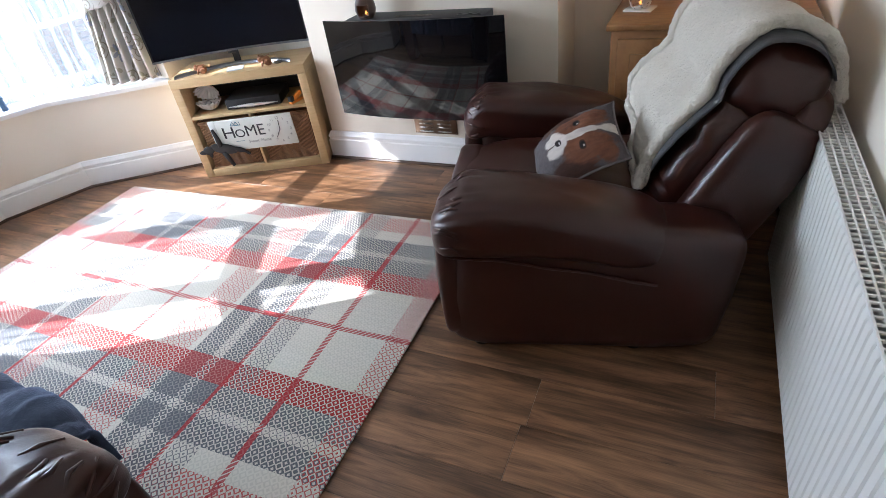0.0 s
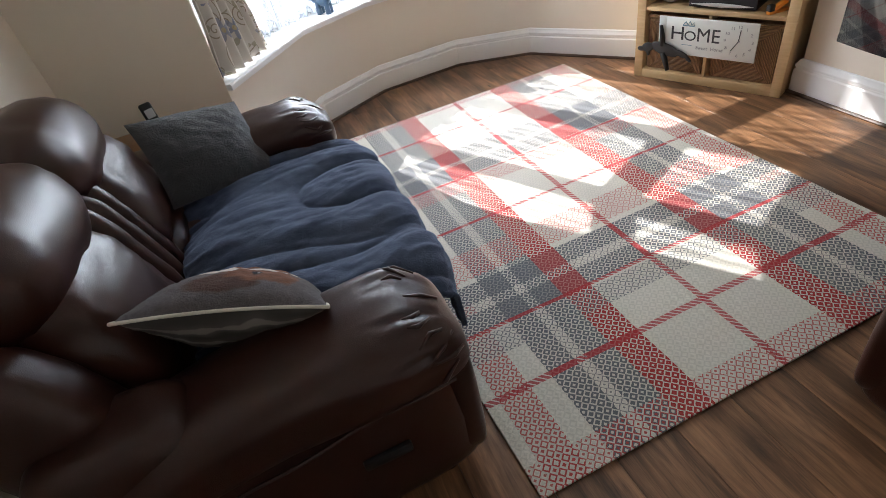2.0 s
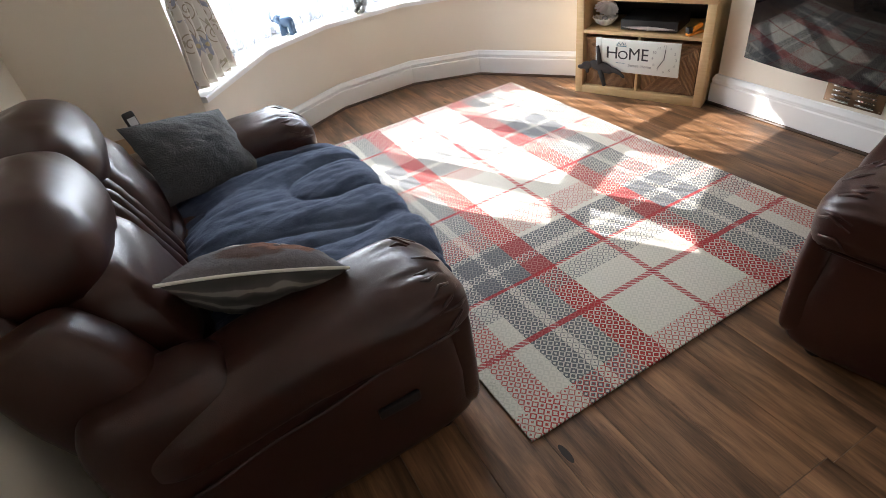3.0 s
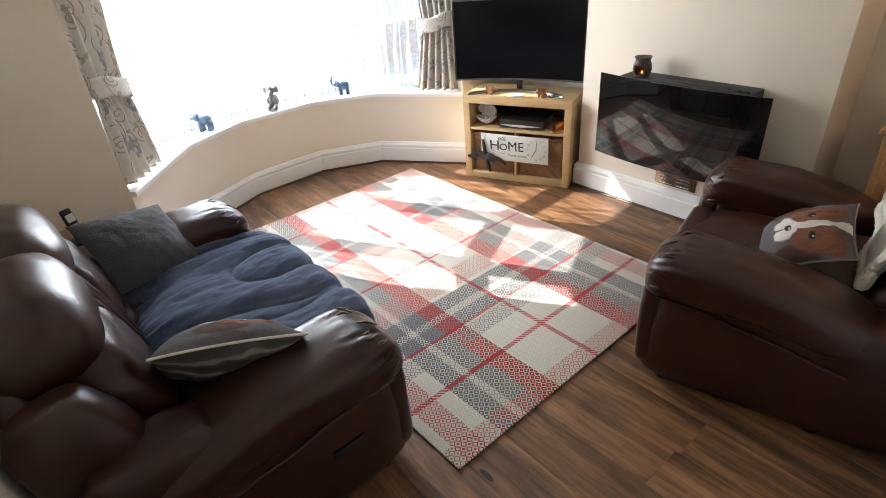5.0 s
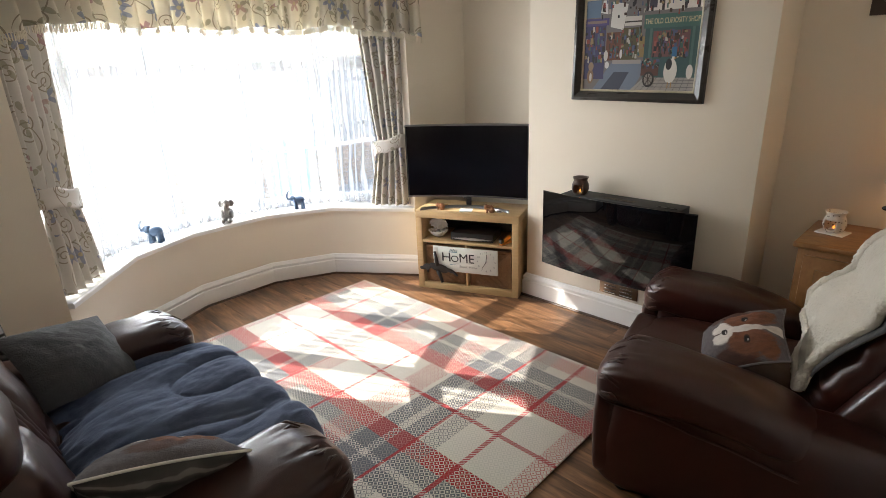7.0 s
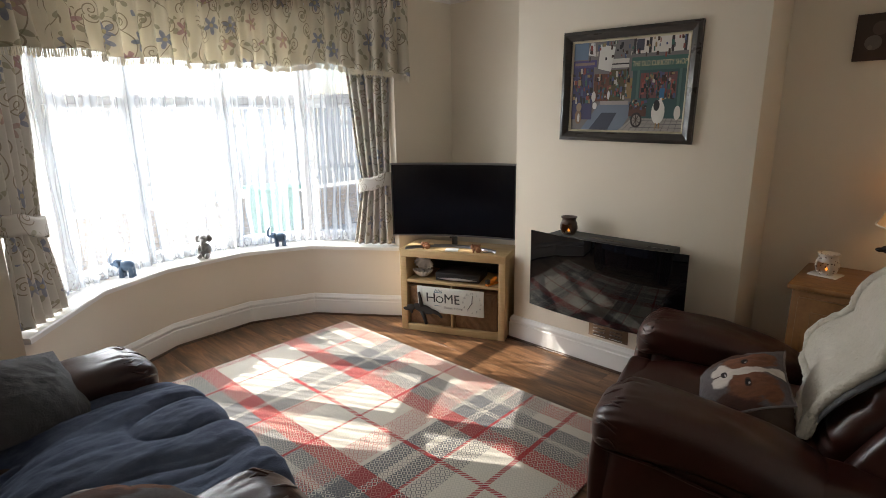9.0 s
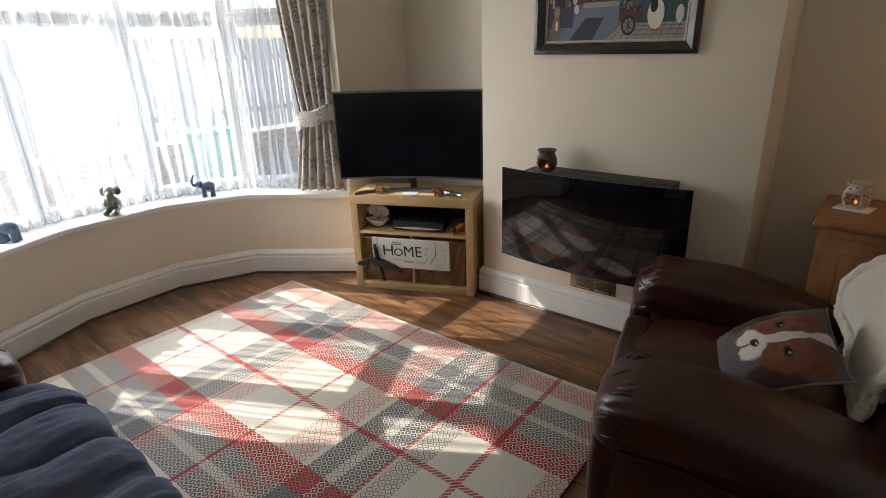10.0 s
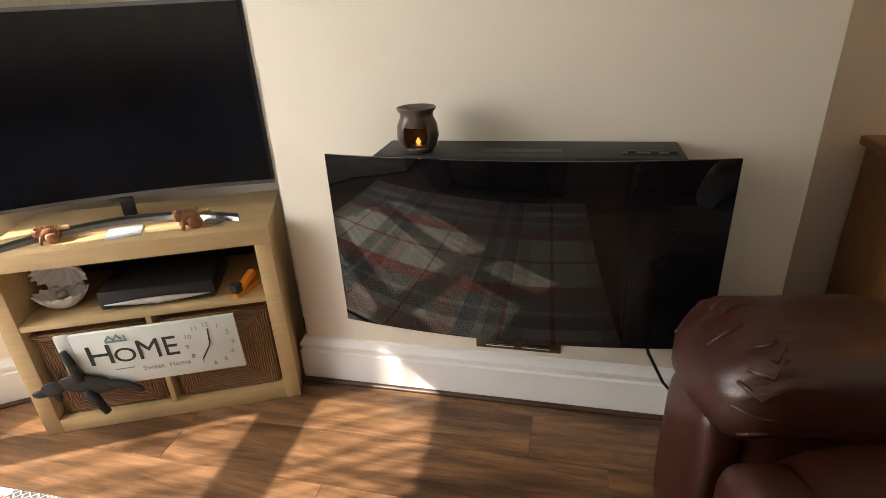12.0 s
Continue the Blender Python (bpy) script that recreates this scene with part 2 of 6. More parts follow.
def floral_mat(name, ground, through_light):
    """Five-petalled flowers on wandering stems, with tendrils curling beside them."""
    m, nt, b = material(name, ground, 0.85)
    uv = nd(nt, "Mapping", Vector=nd(nt, "UVMap").outputs[0], Scale=(0.68, 0.68, 1)).outputs[0]
    s = nd(nt, "SeparateXYZ", Vector=uv)
    gx, gy = s.outputs[0], s.outputs[1]

    def around(scale, shift):
        """Radius, angle and a random number about scattered centres."""
        w = nd(nt, "VectorMath", {"operation": "ADD"}, i0=uv, i1=(shift, shift * 1.7, 0)).outputs[0]
        vo = nd(nt, "TexVoronoi", Vector=w, Scale=scale, Randomness=0.75)
        d = nd(nt, "SeparateXYZ", Vector=nd(nt, "VectorMath", {"operation": "SUBTRACT"}, i0=w, i1=vo.outputs["Position"]).outputs[0])
        x, y = d.outputs[0], d.outputs[1]
        r = math_(nt, "SQRT", math_(nt, "ADD", math_(nt, "MULTIPLY", x, x), math_(nt, "MULTIPLY", y, y)))
        return r, math_(nt, "ARCTAN2", y, x), nd(nt, "SeparateColor", Color=vo.outputs["Color"]).outputs[0]
    # stems
    bend = math_(nt, "MULTIPLY", math_(nt, "SINE", math_(nt, "MULTIPLY_ADD", gy, 19.0, math_(nt, "MULTIPLY", gx, 7.0))), 0.055)
    st = math_(nt, "ABSOLUTE", math_(nt, "SUBTRACT", math_(nt, "FRACT", math_(nt, "MULTIPLY", math_(nt, "ADD", gx, bend), 1 / 0.26)), 0.5))
    stem = math_(nt, "LESS_THAN", st, 0.0085)
    # tendrils
    r, a, k = around(8.5, 0.37)
    turn = math_(nt, "FRACT", math_(nt, "ADD", math_(nt, "MULTIPLY", r, 1 / 0.017), math_(nt, "MULTIPLY_ADD", a, 1 / (2 * math.pi), k)))
    curl = math_(nt, "MULTIPLY", math_(nt, "LESS_THAN", turn, 0.24), math_(nt, "LESS_THAN", r, 0.036))
    # leaves and flowers
    r2, a2, k2 = around(10.0, 0.0)
    leaf = math_(nt, "LESS_THAN", r2, math_(nt, "MULTIPLY", math_(nt, "POWER", math_(nt, "ABSOLUTE", math_(nt, "COSINE", math_(nt, "MULTIPLY_ADD", a2, 1.0, math_(nt, "MULTIPLY", k2, 6.0)))), 4.0), 0.030))
    r3, a3, k3 = around(5.6, 0.81)
    petal = math_(nt, "MULTIPLY_ADD", math_(nt, "COSINE", math_(nt, "MULTIPLY_ADD", a3, 5.0, math_(nt, "MULTIPLY", k3, 6.0))), 0.013, 0.026)
    flower = math_(nt, "LESS_THAN", r3, petal)
    fc = ramp(nt, k3, [(0.0, (0.24, 0.27, 0.38, 1)), (0.40, (0.42, 0.25, 0.27, 1)), (0.62, (0.30, 0.32, 0.42, 1)), (0.80, (0.46, 0.31, 0.28, 1))], "CONSTANT").outputs[0]
    fc = mixc(nt, math_(nt, "LESS_THAN", r3, 0.008), fc, (0.50, 0.42, 0.24))
    c = mixc(nt, tex(nt, uv, 9, 3), tuple(g * 0.93 for g in ground), tuple(g * 1.05 for g in ground))
    c = mixc(nt, math_(nt, "MULTIPLY", math_(nt, "MAXIMUM", stem, curl), 0.8), c, (0.27, 0.22, 0.16))
    c = mixc(nt, math_(nt, "MULTIPLY", leaf, 0.75), c, (0.33, 0.31, 0.22))
    c = mixc(nt, math_(nt, "MULTIPLY", flower, math_(nt, "MULTIPLY_ADD", tex(nt, uv, 60, 3), 0.5, 0.55)), c, fc)
    nt.links.new(c, b.inputs["Base Color"])
    bump(nt, b, tex(nt, uv, 300, 2), 0.25, 0.001)
    tr = nd(nt, "BsdfTranslucent", Color=c)
    mx = nd(nt, "MixShader", Fac=through_light, i1=b.outputs[0], i2=tr.outputs[0])
    nt.links.new(mx.outputs[0], nt.nodes["Material Output"].inputs[0])
    return m


# one cotton; shade is tinted into the curtains' copy, backlight into the valance's
FLORAL_SHADED = floral_mat("floral_cotton_shaded", (0.65, 0.62, 0.57), 0.16)
FLORAL_BACKLIT = floral_mat("floral_cotton_backlit", (0.72, 0.67, 0.56), 0.42)
FRINGE = paint("cream_fringe", (0.68, 0.62, 0.5), 0.85, 0.1)


def fleece(name, base, scale=220, strength=0.9, var=0.35, sheen=0.5, big=9.0):
    m, nt, b = material(name, base, 0.95)
    v = coords(nt)
    n1, n2 = tex(nt, v, big, 4), tex(nt, v, scale, 3, 0.7)
    f = math_(nt, "ADD", math_(nt, "MULTIPLY", n1, 0.6), math_(nt, "MULTIPLY", n2, 0.4))
    c = mixc(nt, f, tuple(x * (1 - var) for x in base), tuple(min(1, x * (1 + var)) for x in base))
    nt.links.new(c, b.inputs["Base Color"])
    b.inputs["Sheen Weight"].default_value = sheen
    bump(nt, b, n2, strength, 0.006)
    return m




def throw_mat():
    # brushed pile: patches lying the other way look lighter, with ragged edges
    m, nt, b = material("navy_plush", (0.04, 0.06, 0.12), 0.95)
    v = coords(nt)
    patch = tex(nt, v, 5.5, 9, 0.72)
    pile = tex(nt, v, 170, 3, 0.7)
    k = ramp(nt, patch, [(0.40, (0, 0, 0, 1)), (0.47, (0.45, 0.45, 0.45, 1)), (0.60, (1, 1, 1, 1))]).outputs[0]
    c = mixc(nt, k, (0.022, 0.033, 0.068), (0.064, 0.086, 0.138))
    c = mixc(nt, math_(nt, "MULTIPLY", pile, 0.3), c, (0.018, 0.026, 0.055))
    nt.links.new(c, b.inputs["Base Color"])
    b.inputs["Sheen Weight"].default_value = 0.30
    b.inputs["Sheen Tint"].default_value = (0.55, 0.68, 1.0, 1.0)
    bump(nt, b, pile, 0.6, 0.005)
    return m


THROW = throw_mat()
GREY_PLUSH = fleece("charcoal_plush", (0.042, 0.044, 0.050), 140, 1.0, 0.45, 0.3)
SHERPA = fleece("cream_sherpa", (0.62, 0.58, 0.50), 75, 1.6, 0.18, 0.2)
SHERPA_LINING = fleece("grey_plush_lining", (0.06, 0.06, 0.065), 160, 0.6, 0.3, 0.3)
PIPING = fleece("cream_piping", (0.60, 0.57, 0.50), 300, 0.3, 0.1)


def dog_print():
    # a hound's face on grey tweed: white blaze, brown cheeks and two dark eyes as plain shapes
    m, nt, b = material("printed_tweed", (0.2, 0.19, 0.2), 0.95)
    v = coords(nt)
    wob = nd(nt, "TexNoise", Vector=v, Scale=9.0, Detail=3.0).outputs[1]
    p = nd(nt, "VectorMath", {"operation": "MULTIPLY_ADD"}, i0=wob, i1=(0.018, 0.018, 0), i2=v).outputs[0]
    s = nd(nt, "SeparateXYZ", Vector=p)
    x = math_(nt, "MULTIPLY_ADD", s.outputs[0], 1.22, -0.045)
    y = math_(nt, "MULTIPLY_ADD", s.outputs[1], 1.34, -0.052)

    ragged = math_(nt, "SUBTRACT", tex(nt, coords(nt, scale=(1, 0.5, 1)), 70, 5, 0.7), 0.45)

    def blob(cx, cy, rx, ry, soft=True):
        a = math_(nt, "POWER", math_(nt, "MULTIPLY", math_(nt, "SUBTRACT", x, cx), 1 / rx), 2.0)
        c = math_(nt, "POWER", math_(nt, "MULTIPLY", math_(nt, "SUBTRACT", y, cy), 1 / ry), 2.0)
        return ramp(nt, math_(nt, "MULTIPLY_ADD", ragged, 0.9, math_(nt, "ADD", a, c)), [(0.62, (1, 1, 1, 1)), (1.0, (0, 0, 0, 1))]).outputs[0] if soft else math_(nt, "LESS_THAN", math_(nt, "ADD", a, c), 1.0)
    col = mixc(nt, tex(nt, v, 75, 5, 0.8), (0.030, 0.026, 0.028), (0.165, 0.142, 0.145))
    fur = tex(nt, coords(nt, scale=(1, 0.25, 1)), 60, 4)
    brown = mixc(nt, fur, (0.060, 0.019, 0.010), (0.24, 0.090, 0.040))
    dark = mixc(nt, fur, (0.030, 0.012, 0.009), (0.085, 0.034, 0.020))
    white = mixc(nt, fur, (0.38, 0.33, 0.30), (0.72, 0.66, 0.60))
    for sx in (-1, 1):
        col = mixc(nt, blob(sx * 0.128, -0.055, 0.050, 0.125), col, dark)
        col = mixc(nt, blob(sx * 0.068, 0.040, 0.068, 0.125), col, brown)
        col = mixc(nt, blob(sx * 0.105, 0.110, 0.045, 0.050), col, brown)
    col = mixc(nt, blob(0.0, 0.015, 0.021, 0.16), col, white)
    col = mixc(nt, blob(0.0, 0.165, 0.034, 0.055), col, white)
    for sx in (-1, 1):
        col = mixc(nt, blob(sx * 0.030, -0.095, 0.040, 0.055), col, white)
    col = mixc(nt, blob(0.0, -0.060, 0.045, 0.042), col, white)
    col = mixc(nt, blob(0.0, -0.072, 0.023, 0.019), col, (0.020, 0.012, 0.012))
    col = mixc(nt, blob(0.006, -0.066, 0.009, 0.004, False), col, (0.40, 0.36, 0.36))
    col = mixc(nt, blob(0.0, -0.115, 0.004, 0.030), col, (0.09, 0.06, 0.055))
    for sx in (-1, 1):
        col = mixc(nt, blob(sx * 0.060, 0.032, 0.023, 0.018), col, (0.040, 0.018, 0.010))
        col = mixc(nt, blob(sx * 0.060, 0.032, 0.013, 0.012, False), col, (0.006, 0.005, 0.005))
        col = mixc(nt, blob(sx * 0.060 + 0.005, 0.037, 0.005, 0.005, False), col, (0.30, 0.28, 0.27))
    nt.links.new(col, b.inputs["Base Color"])
    bump(nt, b, tex(nt, v, 200, 3, 0.7), 0.8, 0.004)
    return m


DOGPRINT = dog_print()
TWEED = fleece("grey_brown_tweed", (0.13, 0.11, 0.108), 110, 0.9, 0.5, 0.2, 30)


def leaf_print():
    m, nt, b = material("grey_leaf_print", (0.2, 0.2, 0.18), 0.9)
    v = coords(nt)
    w = nd(nt, "TexWave", Vector=v, Scale=5.0, Distortion=6.0, Detail=2.0).outputs[1]
    c = ramp(nt, w, [(0.0, (0.050, 0.046, 0.043, 1)), (0.75, (0.105, 0.095, 0.088, 1)), (0.9, (0.26, 0.235, 0.215, 1))]).outputs[0]
    nt.links.new(c, b.inputs["Base Color"])
    return m


LEAFPRINT = leaf_print()

RUG_L, RUG_W = 2.315, 1.615


def rug_mat():
    m, nt, b = material("plaid_wool", (0.7, 0.66, 0.58), 0.95)
    s = nd(nt, "SeparateXYZ", Vector=coords(nt))
    wob = math_(nt, "MULTIPLY_ADD", tex(nt, coords(nt), 2.2, 2), 0.012, -0.006)
    u, v = math_(nt, "ADD", s.outputs[0], wob), math_(nt, "ADD", s.outputs[1], wob)
    # concentric diamonds, 3 cm apart
    P = 0.030
    fu = math_(nt, "ABSOLUTE", math_(nt, "SUBTRACT", math_(nt, "FRACT", math_(nt, "MULTIPLY", u, 1 / P)), 0.5))
    fv = math_(nt, "ABSOLUTE", math_(nt, "SUBTRACT", math_(nt, "FRACT", math_(nt, "MULTIPLY", v, 1 / P)), 0.5))
    dia = math_(nt, "FRACT", math_(nt, "MULTIPLY", math_(nt, "ADD", fu, fv), 2.0))
    grain = math_(nt, "MULTIPLY_ADD", tex(nt, coords(nt), 330, 3, 0.7), 0.50, -0.25)
    D = math_(nt, "ADD", dia, grain)
    cream, red, grey, pink = (0.74, 0.70, 0.61), (0.36, 0.016, 0.016), (0.125, 0.13, 0.145), (0.44, 0.055, 0.05)

    def stripes(coord, length, bands):
        stops = [(0.0, (*cream, 0.0))]
        for a, e, c, al in bands:
            stops.append((a / length, (*c, al)))
            stops.append((e / length, (*cream, 0.0)))
        r = ramp(nt, math_(nt, "MULTIPLY", coord, 1 / length), stops, "CONSTANT")
        return r.outputs[0], r.outputs[1]
    # the ramps hold at most 32 stops, so each direction has its wide bands and its thin lines apart
    wide_v = stripes(v, RUG_W, [(0.025, 0.135, pink, 0.45), (0.208, 0.305, grey, 0.62), (0.305, 0.34, grey, 0.3), (0.34, 0.433, grey, 0.62),
                                (0.433, 0.543, red, 0.66), (1.05, 1.16, red, 0.66), (1.16, 1.255, grey, 0.62), (1.255, 1.29, grey, 0.3), (1.29, 1.385, grey, 0.62),
                                (1.46, 1.57, pink, 0.45)])
    wide_u = stripes(u, RUG_L, [(0.0, 0.05, pink, 0.35), (0.53, 0.645, grey, 0.6), (0.645, 0.685, grey, 0.3), (0.685, 0.795, grey, 0.6), (0.82, 0.92, pink, 0.3),
                                (1.315, 1.47, pink, 0.32), (1.495, 1.60, grey, 0.62), (1.60, 1.64, grey, 0.3), (1.64, 1.735, grey, 0.62), (1.75, 1.85, grey, 0.35),
                                (2.22, RUG_L, pink, 0.34)])
    col = mixc(nt, tex(nt, coords(nt), 5, 3), tuple(c * 0.92 for c in cream), cream)
    col = mixc(nt, math_(nt, "MULTIPLY", math_(nt, "GREATER_THAN", D, 0.55), 0.55), col, tuple(c * 0.74 for c in cream))
    for c, al in (wide_v, wide_u):
        mask = math_(nt, "LESS_THAN", D, al)
        col = mixc(nt, math_(nt, "MULTIPLY", mask, math_(nt, "MULTIPLY_ADD", al, 0.4, 0.72)), col, c)
    both = math_(nt, "MULTIPLY", math_(nt, "GREATER_THAN", wide_v[1], 0.5), math_(nt, "GREATER_THAN", wide_u[1], 0.5))
    col = mixc(nt, math_(nt, "MULTIPLY", both, 0.72), col, wide_v[0])
    dash = math_(nt, "LESS_THAN", math_(nt, "FRACT", math_(nt, "MULTIPLY", math_(nt, "ADD", u, v), 1 / 0.02)), 0.72)
    for coord, places in ((v, (0.793,)), (u, (0.32, 0.81, 1.157, 1.738, 2.0))):
        for p in places:
            w = 0.012 if p in (0.793, 2.0) else 0.008
            line = math_(nt, "LESS_THAN", math_(nt, "ABSOLUTE", math_(nt, "SUBTRACT", coord, p)), w)
            other = wide_v[1] if coord is u else wide_u[1]
            solid = math_(nt, "MAXIMUM", dash, math_(nt, "GREATER_THAN", other, 0.5))
            col = mixc(nt, math_(nt, "MULTIPLY", math_(nt, "MULTIPLY", line, solid), 0.85), col, (0.40, 0.02, 0.025))
    nt.links.new(col, b.inputs["Base Color"])
    h = math_(nt, "ADD", math_(nt, "MULTIPLY", dia, 0.4), tex(nt, coords(nt), 260, 3, 0.7))
    bump(nt, b, h, 0.7, 0.004)
    return m


RUG = rug_mat()


def wicker_mat():
    m, nt, b = material("woven_seagrass", (0.30, 0.16, 0.07), 0.7)
    s = nd(nt, "SeparateXYZ", Vector=coords(nt))
    a = math_(nt, "ABSOLUTE", s.outputs[0])
    c = math_(nt, "ABSOLUTE", s.outputs[2])
    mx = math_(nt, "MAXIMUM", math_(nt, "MULTIPLY", a, 0.95), c)
    rows = math_(nt, "SINE", math_(nt, "MULTIPLY", math_(nt, "ADD", mx, math_(nt, "MULTIPLY", tex(nt, coords(nt), 40, 2), 0.006)), 900.0))
    col = mixc(nt, math_(nt, "MULTIPLY_ADD", rows, 0.5, 0.5), (0.15, 0.07, 0.028), (0.52, 0.30, 0.14))
    col = mixc(nt, math_(nt, "MULTIPLY", tex(nt, coords(nt), 60, 3), 0.6), col, (0.22, 0.11, 0.05))
    nt.links.new(col, b.inputs["Base Color"])
    bump(nt, b, rows, 0.8, 0.004)
    return m


WICKER = wicker_mat()


def shade_mat():
    m, nt, b = material("cream_lampshade_silk", (0.75, 0.52, 0.30), 0.8)
    v = coords(nt, scale=(1, 1, 0.1))
    c = mixc(nt, tex(nt, v, 60, 3), (0.62, 0.40, 0.20), (0.78, 0.56, 0.33))
    nt.links.new(c, b.inputs["Base Color"])
    tr = nd(nt, "BsdfTranslucent", Color=c)
    mx = nd(nt, "MixShader", Fac=0.6, i1=b.outputs[0], i2=tr.outputs[0])
    nt.links.new(mx.outputs[0], nt.nodes["Material Output"].inputs[0])
    return m


SHADE = shade_mat()
PAVING = paint("pale_paving", (0.55, 0.53, 0.49), 0.9, 0.3)
GREEN = paint("green_bin_plastic", (0.22, 0.45, 0.36), 0.5, 0.1)
FENCE = paint("weathered_fence_paint", (0.55, 0.54, 0.52), 0.8, 0.2)
BRICK = paint("pale_garden_brick", (0.52, 0.40, 0.31), 0.85, 0.25)

# ---- mesh helpers ----


def thing(name, m=None, label="", category="", group=""):
    e = new(name)
    e.empty_display_size = 0.1
    if m is not None:
        e.matrix_world = m
    return tagged(e, label, category, group)


def mesh_of(name, bm, mat, smooth=35):
    bm.normal_update()
    me = bpy.data.meshes.new(name)
    bm.to_mesh(me)
    bm.free()
    mats = mat if isinstance(mat, (list, tuple)) else [mat]
    for x in mats:
        me.materials.append(x)
    if smooth:
        me.shade_smooth()
        if smooth < 180:
            me.set_sharp_from_angle(angle=radians(smooth))
    return me


def part(name, bm, mat, parent=None, label="", smooth=35, m=None):
    ob = new(name, mesh_of(name, bm, mat, smooth))
    if parent is not None:
        ob.parent = parent
    if m is not None:
        ob.matrix_local = m
    if label:
        ob["label"] = label
    return ob


def box(bm, x0, x1, y0, y1, z0, z1, bevel=0.0, m=None, seg=2):
    vs = [bm.verts.new((x, y, z)) for z in (z0, z1) for y in (y0, y1) for x in (x0, x1)]
    fs = [bm.faces.new([vs[i] for i in q]) for q in ((0, 2, 3, 1), (4, 5, 7, 6), (0, 1, 5, 4), (2, 6, 7, 3), (0, 4, 6, 2), (1, 3, 7, 5))]
    out = vs
    if bevel:
        es = list({e for f in fs for e in f.edges})
        r = bmesh.ops.bevel(bm, geom=es, offset=bevel, segments=seg, profile=0.5, affect="EDGES")
        out = list({v for f in r["faces"] for v in f.verts} | {v for v in vs if v.is_valid})
    if m is not None:
        for v in out:
            v.co = m @ v.co
    return bm


def nbox(*a, **k):
    return box(bmesh.new(), *a, **k)


def grid(bm, fn, nu, nv, wrap=False, uv=None):
    """A surface of (nu+1) x (nv+1) points fn(s, t), s and t from 0 to 1."""
    rows = [[bm.verts.new(fn(i / nu, j / nv)) for i in range(nu if wrap else nu + 1)] for j in range(nv + 1)]
    lay = bm.loops.layers.uv.verify() if uv else None
    for j in range(nv):
        for i in range(nu):
            k = (i + 1) % nu if wrap else i + 1
            f = bm.faces.new((rows[j][i], rows[j][k], rows[j + 1][k], rows[j + 1][i]))
            if uv:
                for lp, (a, c) in zip(f.loops, ((i, j), (i + 1, j), (i + 1, j + 1), (i, j + 1))):
                    lp[lay].uv = uv(a / nu, c / nv)
    return rows


def lathe(bm, prof, n=28, cx=0.0, cy=0.0):
    rows = [[bm.verts.new((cx + r * math.cos(2 * math.pi * i / n), cy + r * math.sin(2 * math.pi * i / n), z)) for i in range(n)] for r, z in prof]
    for a, b in zip(rows, rows[1:]):
        for i in range(n):
            k = (i + 1) % n
            bm.faces.new((a[i], a[k], b[k], b[i]))
    for row, flip in ((rows[0], True), (rows[-1], False)):
        bm.faces.new(row[::-1] if flip else row)
    return bm


def tube(bm, pts, r, n=8):
    pts = [Vector(p) for p in pts]
    rad = r if callable(r) else (lambda s: r)
    rows = []
    side = None
    for i, p in enumerate(pts):
        d = (pts[min(i + 1, len(pts) - 1)] - pts[max(i - 1, 0)]).normalized()
        if side is None:
            side = d.orthogonal().normalized()
        side = (side - d * side.dot(d)).normalized()
        up = d.cross(side)
        q = rad(i / (len(pts) - 1))
        rows.append([bm.verts.new(p + (side * math.cos(2 * math.pi * k / n) + up * math.sin(2 * math.pi * k / n)) * q) for k in range(n)])
    for a, b in zip(rows, rows[1:]):
        for i in range(n):
            k = (i + 1) % n
            bm.faces.new((a[i], a[k], b[k], b[i]))
    bm.faces.new(rows[0][::-1])
    bm.faces.new(rows[-1])
    return bm


def spow(v, e):
    return math.copysign(abs(v) ** e, v)


def puff(bm, c, s, e1=0.5, e2=0.5, m=None, wrinkle=0.0, freq=9.0, nu=36, nv=22, bend=None, seed=0.0):
    """A cushion-like rounded block of half sizes s about c."""
    M = m if m is not None else Matrix()

    def at(u, v):
        a, p = 2 * math.pi * u, math.pi * (v - 0.5)
        x, y, z = (spow(math.cos(p), e1) * spow(math.cos(a), e2), spow(math.cos(p), e1) * spow(math.sin(a), e2), spow(math.sin(p), e1))
        q = Vector((x * s[0], y * s[1], z * s[2]))
        if bend:
            q = Vector(bend(q, x, y, z))
        if wrinkle:
            w = noise.noise(Vector((q.x * freq + seed, q.y * freq + 3.1, q.z * freq))) + 0.5 * noise.noise(Vector((q.x * freq * 2.3, q.y * freq * 2.3 + seed, q.z * freq * 2.3)))
            q += Vector((x, y, z)).normalized() * w * wrinkle
        return M @ (q + Vector(c))
    rows = grid(bm, at, nu, nv, wrap=True)
    bmesh.ops.remove_doubles(bm, verts=rows[0] + rows[-1], dist=1e-5)
    return bm


def offset_path(path, d, closed=False):
    n = len(path)
    out = []
    for i in range(n):
        p = Vector(path[i])
        segs = []
        if i > 0 or closed:
            segs.append((p - Vector(path[i - 1])).normalized())
        if i < n - 1 or closed:
            segs.append((Vector(path[(i + 1) % n]) - p).normalized())
        ns = [Vector((-s.y, s.x)) for s in segs]
        if len(ns) == 1:
            out.append(p + ns[0] * d)
        else:
            b = (ns[0] + ns[1])
            b = b / b.dot(ns[0])
            out.append(p + b * d)
    return out


